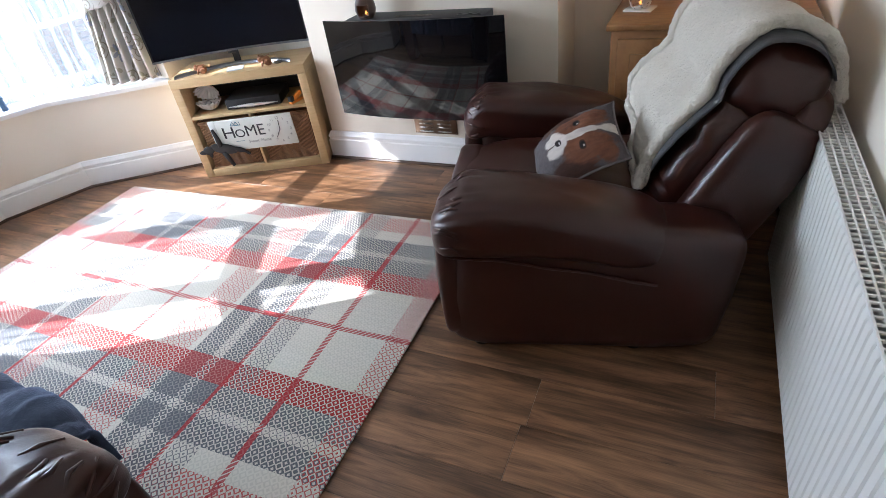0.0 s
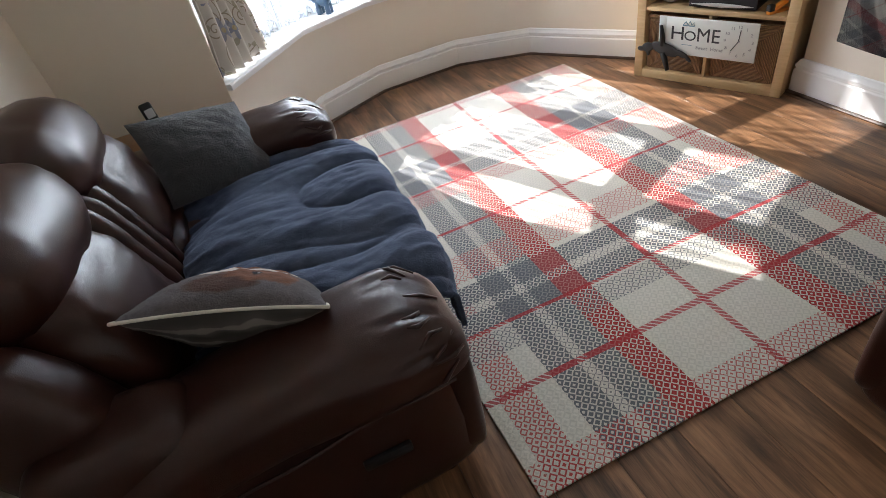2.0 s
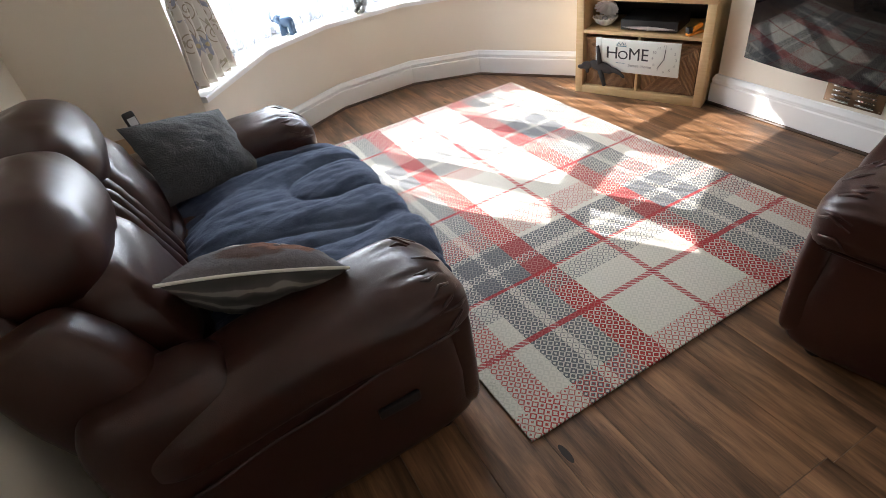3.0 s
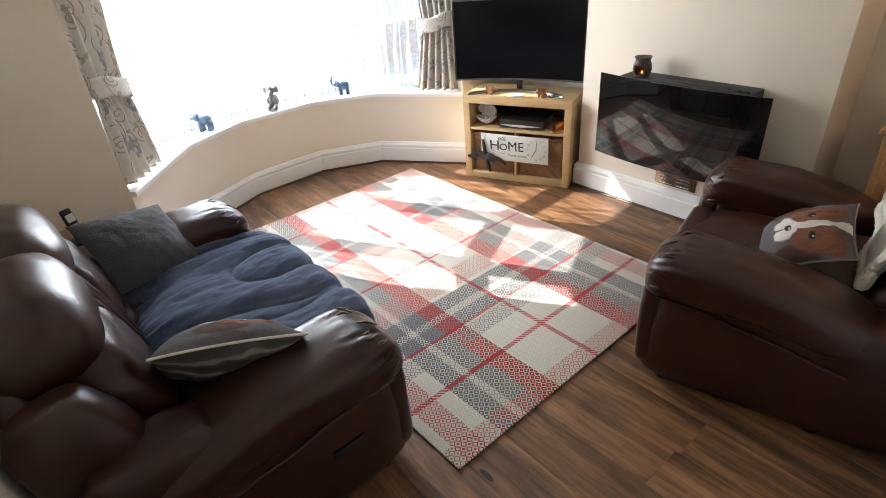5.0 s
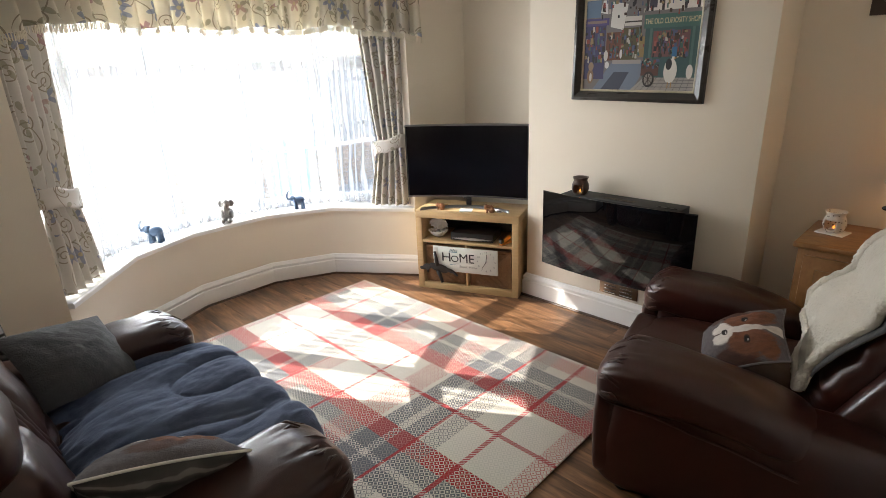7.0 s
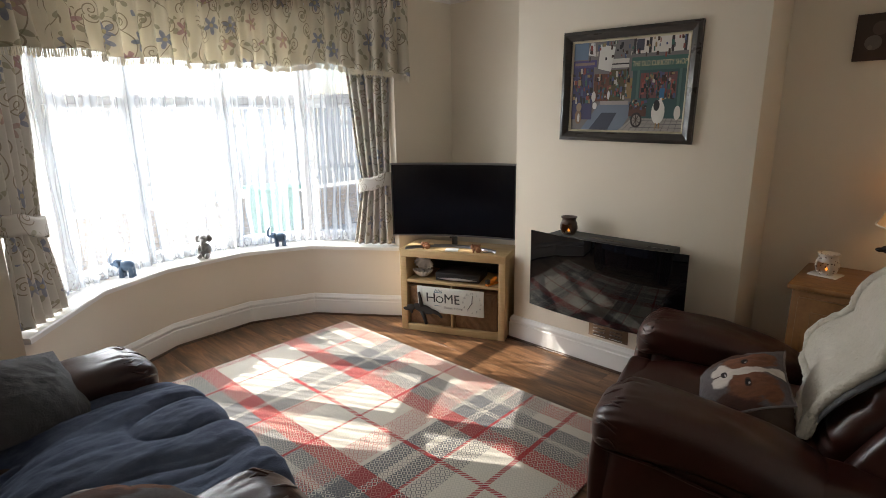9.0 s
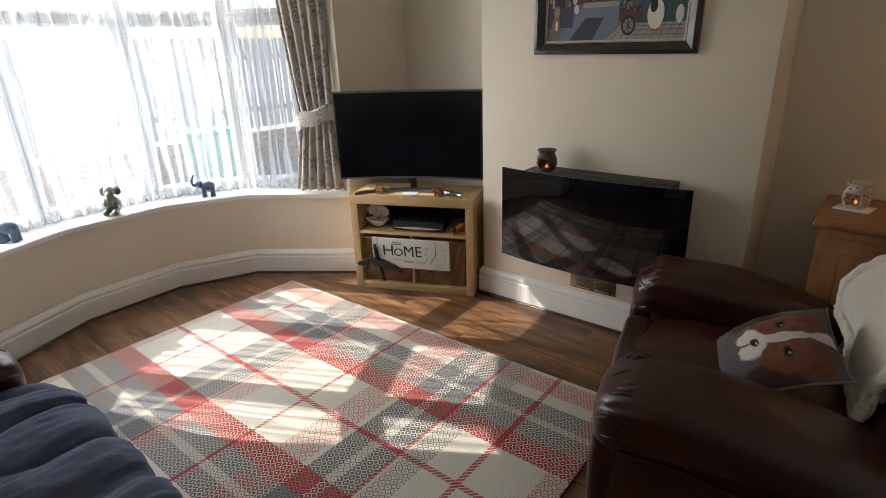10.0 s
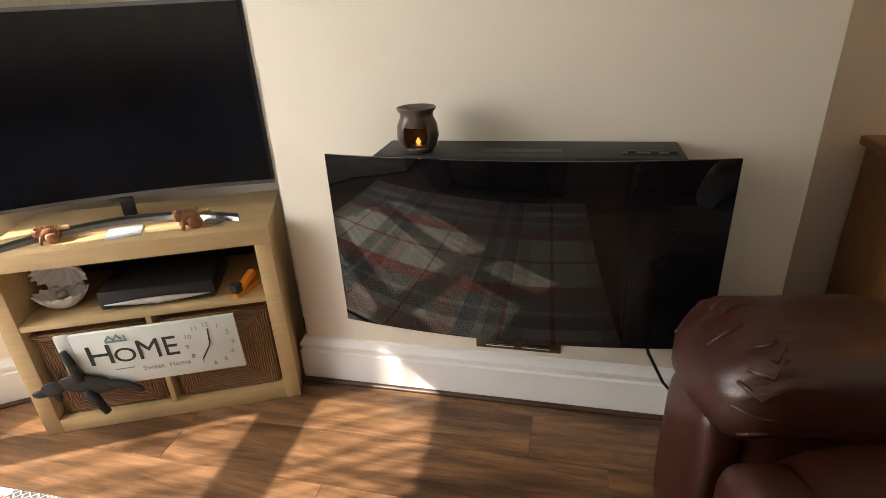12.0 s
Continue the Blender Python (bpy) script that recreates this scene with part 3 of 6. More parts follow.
def sweep(bm, path, profile, closed=False):
    """Carries a closed profile of (distance into the room, height) along a path on the plan."""
    rows = [[bm.verts.new((q.x, q.y, z)) for q in offset_path(path, d, closed)] for d, z in profile]
    n, k = len(path), len(profile)
    for j in range(k):
        a, b = rows[j], rows[(j + 1) % k]
        for i in range(n if closed else n - 1):
            i2 = (i + 1) % n
            bm.faces.new((a[i], b[i], b[i2], a[i2]))
    if not closed:
        bm.faces.new([r[0] for r in rows])
        bm.faces.new([r[-1] for r in rows][::-1])
    bmesh.ops.recalc_face_normals(bm, faces=bm.faces)
    return bm


def structure(name, bm, mat, label, category, smooth=35):
    return tagged(part(name, bm, mat, None, "", smooth), label, category, kind="structure")


# ---- the room ----
XW, XE, YS, YN, HC = -1.50, 1.86, -3.27, 0.36, 2.48
BRL, BRR = -0.59, 0.82
NJ, SJ = -0.25, -2.61
BAY = [(XW, NJ), (-2.085, -0.665), (-2.29, -1.13), (-2.265, -1.705), (-2.055, -2.15), (XW, SJ)]
SILL = 0.575
ROOM = [(XW, YS), (XE, YS), (XE, YN), (BRR, YN), (BRR, 0), (BRL, 0), (BRL, YN), (XW, YN)] + BAY


def wall(name, path, z0, z1, label, t=0.16, d0=0.0):
    return structure(name, sweep(bmesh.new(), path, [(d0, z0), (d0, z1), (-t, z1), (-t, z0)]), WALL, label, "wall")


# doorway and hall are assumed, out of view, added to darken this corner
DX0, DX1, DH = 0.86, 1.70, 2.04
wall("wall_south", [(XW - 0.16, YS), (DX0, YS)], 0, HC, "plain cream painted wall behind the sofa")
wall("wall_south_end", [(DX1, YS), (XE + 0.16, YS)], 0, HC, "narrow cream painted wall beside the doorway")
wall("wall_south_head", [(DX0, YS), (DX1, YS)], DH, HC, "cream painted wall above the open doorway")
structure("doorway_trim", sweep(bmesh.new(), [(DX0 - 0.06, YS), (DX0, YS)], [(0, 0.173), (0.018, 0.173), (0.018, DH + 0.06), (0, DH + 0.06)]), GLOSS, "white painted door casing", "door frame")
for nm, path, lab in (("hall_wall_west", [(0.70, YS - 1.36), (0.70, YS - 0.16)][::-1], "cream wall of the unseen unlit hall"), ("hall_wall_east", [(XE, YS - 1.36), (XE, YS - 0.16)], "cream wall of the unseen unlit hall"), ("hall_wall_south", [(0.54, YS - 1.2), (XE + 0.16, YS - 1.2)], "cream end wall of the unseen unlit hall")):
    structure(nm, sweep(bmesh.new(), path, [(0, 0), (0, HC), (-0.12, HC), (-0.12, 0)]), WALL, lab, "wall")
structure("hall_ceiling", nbox(0.5, XE + 0.2, YS - 1.4, YS - 0.16, HC, HC + 0.1), CEIL, "white ceiling of the unseen hall", "ceiling")
structure("hall_floor", nbox(0.5, XE + 0.2, YS - 1.4, YS - 0.05, -0.06, -0.001), FLOOR, "dark wooden floor of the unseen hall", "floor")
wall("wall_east", [(XE, YS), (XE, YN)], 0, HC, "plain cream painted wall behind the radiator")
wall("wall_north_alcove", [(XE + 0.16, YN), (BRR, YN)], 0, HC, "cream painted back wall of the lamp alcove")
wall("wall_north_corner", [(BRL, YN), (XW - 0.16, YN)], 0, HC, "cream painted wall behind the television")
structure("chimney_breast", nbox(BRL, BRR, 0.0, YN + 0.16, 0, HC, 0.004), WALL, "cream painted chimney breast standing into the room", "wall")
wall("wall_west_corner", [(XW, YN), (XW, NJ)], 0, HC, "cream painted wall beside the bay window")
wall("wall_west_sofa", [(XW, SJ), (XW, YS)], 0, HC, "cream painted wall between bay window and sofa corner")
wall("bay_wall", BAY, 0, SILL - 0.03, "cream painted low wall under the bay window", 0.27)
wall("bay_lintel", BAY, 2.16, HC, "cream painted strip of wall above the bay window", 0.27)
structure("window_sill", sweep(bmesh.new(), BAY, [(0.032, SILL - 0.03), (0.032, SILL - 0.006), (0.026, SILL), (-0.27, SILL), (-0.27, SILL - 0.03)]), GLOSS, "white painted sill following the bay", "window sill")

cb = bmesh.new()
loop = offset_path([(XW, YS), (XE, YS), (XE, YN), (XW, YN)] + BAY, -0.2, True)
lo = [cb.verts.new((p.x, p.y, HC)) for p in loop]
hi = [cb.verts.new((p.x, p.y, HC + 0.1)) for p in loop]
cb.faces.new(lo[::-1]), cb.faces.new(hi)
for i in range(len(lo)):
    k = (i + 1) % len(lo)
    cb.faces.new((lo[i], lo[k], hi[k], hi[i]))
structure("ceiling", cb, CEIL, "plain white painted ceiling", "ceiling")

SKIRT = [(0.0, 0.0), (0.022, 0.0), (0.022, 0.118), (0.016, 0.124), (0.016, 0.130), (0.020, 0.136), (0.020, 0.146), (0.012, 0.158), (0.008, 0.168), (0.0, 0.172)]
ROUND = [(DX1, YS), *ROOM[1:], ROOM[0], (DX0, YS)]
structure("baseboard", sweep(bmesh.new(), ROUND, SKIRT), GLOSS, "tall white moulded skirting board", "baseboard", 25)
structure("trim", sweep(bmesh.new(), [(XW, SJ)] + ROOM[:8] + [(XW, NJ)], [(0, HC - 0.10), (0.012, HC - 0.10), (0.02, HC - 0.075), (0.05, HC - 0.035), (0.085, HC - 0.018), (0.10, HC - 0.012), (0.10, HC), (0, HC)]), CEIL, "white plaster coving along the ceiling", "coving", 25)

# added dark strip for the line of the gap where skirting meets the floor
structure("floor_trim", sweep(bmesh.new(), ROUND, [(0.023, 0.0), (0.034, 0.0), (0.034, 0.006), (0.029, 0.012), (0.023, 0.014)]), GAP_DARK, "added dark strip standing for the gap under the skirting", "trim")

# ---- the bay window ----
WPATH = offset_path(BAY, -0.215)
for i in range(5):
    a, b = WPATH[i], WPATH[i + 1]
    d = (b - a)
    L = d.length
    ang = math.degrees(math.atan2(d.y, d.x))
    w = thing("window_%d" % (i + 1), pose(a.x, a.y, SILL, 0, 0, ang), "white plastic casement window with a top light, one face of the bay", "window")
    w["kind"] = "structure"
    H, TR = 2.19 - SILL, 1.10
    fb = bmesh.new()
    for x0, x1, z0, z1 in ((0.0, 0.038, 0, H), (L - 0.038, L, 0, H), (0.038, L - 0.038, 0, 0.045), (0.038, L - 0.038, H - 0.045, H), (0.038, L - 0.038, TR - 0.022, TR + 0.022)):
        box(fb, x0, x1, -0.035, 0.035, z0, z1, 0.004)
    part("window_frame", fb, UPVC, w)
    for z0, z1 in ((0.045, TR - 0.022), (TR + 0.022, H - 0.045)):
        sb = bmesh.new()
        for x0, x1, c0, c1 in ((0.039, 0.068, z0, z1), (L - 0.068, L - 0.039, z0, z1), (0.068, L - 0.068, z0, z0 + 0.03), (0.068, L - 0.068, z1 - 0.03, z1)):
            box(sb, x0, x1, -0.02, 0.045, c0 + 0.001, c1 - 0.001, 0.006)
        part("sash", sb, UPVC, w)
        p = part("pane", nbox(0.06, L - 0.06, -0.006, 0.006, z0 + 0.02, z1 - 0.02), GLASS, w, "clear glass", 0)
        p.visible_shadow = False
for i in range(1, 5):
    q = WPATH[i]
    post = structure("window_post", lathe(bmesh.new(), [(0.036, SILL), (0.036, 2.2)], 12, q.x, q.y), UPVC, "white corner post between two window faces", "window post")


def along(path):
    segs = [(Vector(a), Vector(b)) for a, b in zip(path, path[1:])]
    lens = [(b - a).length for a, b in segs]
    tot = sum(lens)

    def at(s):
        x = min(max(s, 0.0), 1.0) * tot
        for (a, b), l in zip(segs, lens):
            if x <= l or (a, b) == segs[-1]:
                d = (b - a) / l
                return a + d * x, Vector((-d.y, d.x))
            x -= l
    return at, tot


def chaikin(path, n=2):
    for _ in range(n):
        out = [Vector(path[0])]
        for a, b in zip(path, path[1:]):
            a, b = Vector(a), Vector(b)
            out += [a.lerp(b, 0.25), a.lerp(b, 0.75)]
        path = out + [Vector(path[-1])]
    return path


# net curtain behind the others, on the window side of the sill
npath, nlen = along(chaikin(offset_path(BAY, -0.145), 2))


def net_at(s, t):
    p, n = npath(s)
    x = s * nlen
    f = 0.016 * math.sin(x * 80 + 1.5 * noise.noise(Vector((x * 3, 0, 0)))) + 0.010 * noise.noise(Vector((x * 9, t * 1.5, 0)))
    p = p + n * f
    return (p.x, p.y, SILL + 0.008 + t * (2.15 - SILL))


nb = bmesh.new()
grid(nb, net_at, 420, 14, uv=lambda s, t: (s * nlen, t))
net = thing("net_curtain", None, "sheer white net curtain with lace hem hanging round the bay", "curtain")
part("net_cloth", nb, NET, net, smooth=180)
tb = bmesh.new()
tube(tb, [(*npath(i / 40)[0], 2.155) for i in range(41)], 0.008, 6)
part("curtain_wire", tb, UPVC, net)


def curtain(name, a, b, flip, zt=2.2):
    """A gathered drape from a (wall side) to b (window side), tied back to the wall at z 1.05."""
    a, b = Vector(a), Vector(b)
    d = (b - a).normalized()
    n = Vector((d.y, -d.x)) * flip
    W = (b - a).length
    th = thing(name, None, "floral cream cotton curtain drawn aside with a matching tie-back", "curtain")

    def width(z):
        if z > 1.06:
            k = (z - 1.06) / (zt - 1.06)
            return 0.62 + 0.38 * k ** 0.8
        return 0.62 + 0.30 * (1.06 - z) / 0.47

    def at(s, t):
        z = SILL + 0.014 + t * (zt - SILL)
        k = width(z)
        x = s * W * k + (1 - k) * W * 0.18
        amp = 0.036 * (0.65 + 0.35 * k) * (0.75 if abs(z - 1.06) > 0.08 else 0.45)
        f = amp * math.sin(s * 5.5 * 2 * math.pi + 1.1 * noise.noise(Vector((s * 5, z * 1.5, 3.0)))) + 0.012 * noise.noise(Vector((s * 4, z * 2.5, 0)))
        p = a + d * x + n * (f + 0.05)
        return (p.x, p.y, z)
    bm = bmesh.new()
    grid(bm, at, 150, 60, uv=lambda s, t: (s * W * 2.0, t * 1.6))
    ob = part("drape", bm, FLORAL_SHADED, th, smooth=180)
    sd = ob.modifiers.new("thick", "SOLIDIFY")
    sd.thickness = 0.004
    # tie-back band round the waist, rising to the wall
    bm = bmesh.new()

    def band(s, t):
        ang = 2 * math.pi * s
        k = width(1.06)
        cx = W * k * 0.5 + (1 - k) * W * 0.18
        x = cx + math.cos(ang) * (W * k * 0.5 + 0.02)
        p = a + d * x + n * (0.05 + math.sin(ang) * 0.062)
        z = 1.02 + t * 0.10 - 0.035 * math.cos(ang)
        return (p.x, p.y, z + 0.006 * math.sin(5 * ang))
    grid(bm, band, 48, 6, wrap=True, uv=lambda s, t: (s * 0.9 + 0.3, t * 0.12 + 0.2))
    ob = part("tie_back", bm, FLORAL_SHADED, th, "matching floral tie-back band", 180)
    ob.modifiers.new("thick", "SOLIDIFY").thickness = 0.006
    return th


curtain("curtain", (-1.51, -0.30), (-1.80, -0.50), 1)
curtain("curtain", (-1.505, -2.56), (-1.86, -2.285), -1)

# pelmet frill
vpath, vlen = along(chaikin([(-1.43, -0.17), (-1.44, -0.24), (-1.66, -0.44), (-2.00, -0.71), (-2.15, -1.14), (-2.13, -1.67), (-1.94, -2.06), (-1.54, -2.42), (-1.44, -2.57), (-1.43, -2.65)], 2))
val = thing("valance", None, "gathered floral cotton valance with a fringed hem across the bay", "valance")


def hem(s):
    e = abs(s - 0.5) * 2
    return 1.915 - 0.10 * max(0.0, (e - 0.62) / 0.38) ** 1.3 + 0.012 * math.sin(s * 36)


def val_at(s, t):
    p, n = vpath(s)
    z = hem(s) + t * (2.345 - hem(s))
    x = s * vlen
    k = 1.0 - 0.75 * t if t < 0.86 else 0.36
    f = 0.042 * k * math.sin(x * 58 + 2.6 * noise.noise(Vector((x * 2.5, 0, 5)))) + 0.014 * k * noise.noise(Vector((x * 12, t * 2, 0)))
    if t > 0.86:
        f += 0.014 * math.sin(x * 170 + 3 * noise.noise(Vector((x * 6, 0, 1))))
    p = p + n * f
    return (p.x, p.y, z)


bm = bmesh.new()
grid(bm, val_at, 640, 18, uv=lambda s, t: (s * vlen * 1.5, t * 0.42))
ob = part("frill", bm, FLORAL_BACKLIT, val, smooth=180)
ob.modifiers.new("thick", "SOLIDIFY").thickness = 0.004
bm = bmesh.new()
R = random.Random(4)
for i in range(560):
    s = (i + 0.5) / 560
    x, y, z = val_at(s, 0.0)
    l = 0.030 + 0.014 * R.random()
    p, n = vpath(s)
    dx, dy = -n.y * 0.0018, n.x * 0.0018
    j = R.uniform(-0.006, 0.006)
    q = [bm.verts.new(c) for c in ((x - dx, y - dy, z + 0.004), (x + dx, y + dy, z + 0.004), (x + dx * 1.6 + n.x * j, y + dy * 1.6 + n.y * j, z - l), (x - dx * 1.6 + n.x * j, y - dy * 1.6 + n.y * j, z - l))]
    bm.faces.new(q)
ob = part("fringe", bm, FRINGE, val, "cream cotton fringe", 0)
ob["kind"] = "stuff"
ob.modifiers.new("thick", "SOLIDIFY").thickness = 0.002
bm = bmesh.new()
tube(bm, [(*(vpath(i / 40)[0] - vpath(i / 40)[1] * 0.03), 2.32) for i in range(41)], 0.012, 6)
part("curtain_rail", bm, UPVC, val)


# ---- figurines on the sill ----
def figure(name, blobs, mat, m, label, category="figurine", tubes=()):
    bm = bmesh.new()
    for c, s, *r in blobs:
        puff(bm, (0, 0, 0), s, 0.95, 0.95, Matrix.Translation(c) @ (Euler([radians(q) for q in r[0]]).to_matrix().to_4x4() if r else Matrix()), nu=16, nv=10)
    for pts, r in tubes:
        tube(bm, pts, r, 8)
    ob = part(name, bm, mat, smooth=180)
    ob.matrix_world = m
    return tagged(ob, label, category)


def elephant(m, mat, label):
    body = [((0, 0, 0.052), (0.034, 0.022, 0.024)), ((0.036, 0, 0.064), (0.018, 0.016, 0.018)), ((0.030, 0.017, 0.062), (0.010, 0.004, 0.015)), ((0.030, -0.017, 0.062), (0.010, 0.004, 0.015))]
    legs = [([(x, y, 0.05), (x, y, 0.0)], lambda s: 0.009 + 0.003 * s) for x in (-0.02, 0.02) for y in (-0.011, 0.011)]
    trunk = [([(0.048, 0, 0.062), (0.062, 0, 0.060), (0.068, 0, 0.076), (0.062, 0, 0.098), (0.052, 0, 0.112)], lambda s: 0.009 - 0.004 * s)]
    return figure("elephant_figurine", body, mat, m, label, tubes=legs + trunk)


elephant(pose(-2.235, -1.94, SILL, 0, 0, -130) @ Matrix.Scale(1.45, 4), DARK_BLUE, "small slate-blue elephant figurine with raised trunk on the sill")
elephant(pose(-2.235, -0.845, SILL, 0, 0, -120) @ Matrix.Scale(1.35, 4), DARK_BLUE, "small slate-blue elephant figurine with raised trunk on the sill")
figure("elephant_figurine", [((0, 0, 0.035), (0.032, 0.030, 0.036)), ((0.005, 0, 0.088), (0.022, 0.020, 0.022)), ((-0.004, 0.024, 0.088), (0.006, 0.014, 0.018)), ((-0.004, -0.024, 0.088), (0.006, 0.014, 0.018)),
                             ((0.038, 0.016, 0.014), (0.026, 0.011, 0.013)), ((0.038, -0.016, 0.014), (0.026, 0.011, 0.013))], GREY_STONE,
       pose(-2.34, -1.395, SILL, 0, 0, -35) @ Matrix.Scale(1.55, 4), "silver-grey resin elephant sitting upright on the sill",
       tubes=[([(0.022, 0, 0.088), (0.036, 0, 0.076), (0.040, 0, 0.056), (0.050, 0, 0.046)], lambda s: 0.008 - 0.003 * s),
              ([(0.016, 0.02, 0.06), (0.036, 0.014, 0.04)], 0.007), ([(0.016, -0.02, 0.06), (0.036, -0.014, 0.04)], 0.007)])

# ---- rug ----
RUG_TURN = 0.9
rug = part("rug", nbox(0, RUG_L, 0, RUG_W, 0.0, 0.010, 0.004), RUG)
rug.matrix_world = pose(-1.731, -0.63, 0.003, 0, 0, RUG_TURN) @ Matrix.Diagonal((1, -1, 1, 1))
rug.data.flip_normals()
tagged(rug, "cream, red and grey plaid wool rug with diamond weave", "rug")


# ---- leather recliners ----
def recliner(name, seats, inner, arm, depth, mat, m, label, category, lean=19.0, arm_len=0.82, hinge=0.60):
    """Front towards -y, standing on z 0, its middle at x 0 and its front at y 0."""
    th = thing(name, m, label, category)
    W = inner + 2 * arm
    al = depth * arm_len
    for sx in (-1, 1):
        cx = sx * (inner / 2 + arm / 2)
        bm = bmesh.new()

        def side_shape(q, x, y, z):
            belly = 0.018 * math.cos(min(1, abs(z)) * 1.5)
            return (q.x * (1 - 0.06 * max(0, -z)) + x * belly, q.y + 0.03 * z, q.z + 0.010 * math.sin(q.y * 9) * max(0, z))
        sl = al * 0.53 if seats > 1 else depth * 0.465
        puff(bm, (cx, sl, 0.245), (arm / 2 - 0.03, sl - 0.035, 0.232), 0.24, 0.34, wrinkle=0.008, freq=5, seed=sx * 3, bend=side_shape)
        part("side_panel", bm, mat, th, smooth=180)
        bm = bmesh.new()

        def arm_shape(q, x, y, z):
            k = (y + 1) / 2                                    # 0 front, 1 rear
            fat = 1.12 - 0.22 * k
            drop = -0.10 * k ** 1.5 - 0.16 * max(0, -y - 0.72)
            ang = math.atan2(z, x)
            end = max(0, -y - 0.55) / 0.45
            pleat = (0.007 * math.sin(ang * 15 + 2 * math.sin(ang * 3)) + 0.004 * math.sin(ang * 27 + 1)) * end * (1.5 - end)
            sag = 0.012 * math.sin(k * 9) * max(0, x * sx)
            return (q.x * fat + x * pleat, q.y, q.z * fat + drop + z * pleat - sag)
        puff(bm, (cx, al * 0.50, 0.528), (arm / 2 + 0.010, al * 0.50, 0.098), 0.62, 0.45, wrinkle=0.008, freq=6, seed=sx * 5 + 1, bend=arm_shape, nu=96, nv=40)
        ap = part("arm_pad", bm, mat, th, smooth=180)
        front = [v.co.copy() for v in ap.data.vertices if v.co.y < al * 0.16]
        for k in range(15):
            g = radians(-20 + 220 * k / 14)
            near = [q for q in front if abs((math.atan2(q.z - 0.52, q.x - cx) - g + math.pi) % (2 * math.pi) - math.pi) < 0.16]
            near.sort(key=lambda q: q.y)
            if len(near) > 5:
                out = Vector((math.cos(g), -0.4, math.sin(g))) * 0.0005
                a, m_, b_ = (near[int(len(near) * f)] for f in (0.30, 0.60, 0.88))
                bm = tube(bmesh.new(), [a + out, m_ + out, b_ - out * 4], lambda s: 0.0034 + 0.0030 * math.sin(math.pi * s), 6)
                part("gather", bm, mat, ap, smooth=180)
        bm = bmesh.new()
        tube(bm, [(cx + sx * (arm / 2 - 0.012 + 0.004 * math.sin(i)), al * (0.07 + 0.86 * i / 16), 0.43 - 0.11 * (i / 16) ** 1.4) for i in range(17)], 0.005, 6)
        part("seam", bm, mat, ap)
        # front facing under the arm's end
        bm = bmesh.new()
        puff(bm, (cx, 0.040, 0.255), (arm / 2 - 0.035, 0.045, 0.205), 0.4, 0.5, wrinkle=0.006, freq=7, seed=sx + 21)
        part("arm_front", bm, mat, th, smooth=180)
    sw = inner / seats
    L = radians(lean)
    tilt = Euler((-L, 0, 0)).to_matrix().to_4x4()

    def up_back(d, off=0.0):
        return (hinge + d * math.sin(L) + off * math.cos(L), 0.40 + d * math.cos(L) - off * math.sin(L))
    for i in range(seats):
        cx = -inner / 2 + sw * (i + 0.5)
        bm = bmesh.new()
        puff(bm, (cx, 0.050, 0.27), (sw / 2 - 0.004, 0.06, 0.19), 0.4, 0.35, wrinkle=0.008, freq=6, seed=i)
        part("footrest", bm, mat, th, smooth=180)
        bm = bmesh.new()
        puff(bm, (cx, (hinge + 0.12) / 2, 0.37), (sw / 2 + 0.004, (hinge + 0.12) / 2, 0.085), 0.42, 0.36, wrinkle=0.012, freq=6, seed=i + 9,
             bend=lambda q, x, y, z: (q.x, q.y, q.z + 0.022 * max(0, z) * math.cos(x * 1.5) - 0.03 * max(0, -y - 0.6) + 0.005 * math.sin(q.x * 55 + 2 * math.sin(q.x * 13)) * max(0, -y - 0.75) * 4))
        part("seat", bm, mat, th, smooth=180)
        bm = bmesh.new()

        def plump(q, x, y, z):
            pinch = 0.014 * math.sin(q.z * 60 + 5 * x) * max(0, abs(x) - 0.70) * 2 * (y < 0)
            crease = 0.020 * math.exp(-((z + 0.45 - 0.10 * math.cos(x * 2)) / 0.05) ** 2) * (y < 0)
            return (q.x, q.y + pinch + crease, q.z)
        yy, zz0 = up_back(0.185, 0.03)
        pw = sw / 2 + 0.012 if seats == 1 else sw / 2 - 0.045
        px = cx if seats == 1 else cx + math.copysign(0.05, cx)
        puff(bm, (0, 0, 0), (pw, 0.125, 0.235), 0.5, 0.42, Matrix.Translation((px, yy, zz0)) @ tilt, wrinkle=0.012, freq=8, seed=i + 4, bend=plump, nu=64, nv=48)
        part("back_cushion", bm, mat, th, smooth=180)
        bm = bmesh.new()

        def head(q, x, y, z):
            crease = 0.010 * math.sin(q.x * 31 + 1.3 + 3 * z) * max(0, abs(z) - 0.45)
            pucker = 0.012 * math.sin(math.atan2(z, y) * 9) * max(0, abs(x) - 0.72) * 3
            return (q.x * (1 - 0.08 * z * z), q.y + 0.03 * z * z + crease + y * pucker, q.z + z * pucker)
        yy, zz0 = up_back(0.455, 0.045)
        puff(bm, (0, 0, 0), (sw / 2 + 0.012, 0.145, 0.155), 0.80, 0.55, Matrix.Translation((cx, yy, zz0)) @ tilt, wrinkle=0.010, freq=7, seed=i + 14, bend=head, nu=56, nv=36)
        part("headrest", bm, mat, th, smooth=180)
    if seats > 1:
        for k in (-0.068, 0.0, 0.068):
            bm = bmesh.new()
            yy, zz0 = up_back(0.17, 0.035)
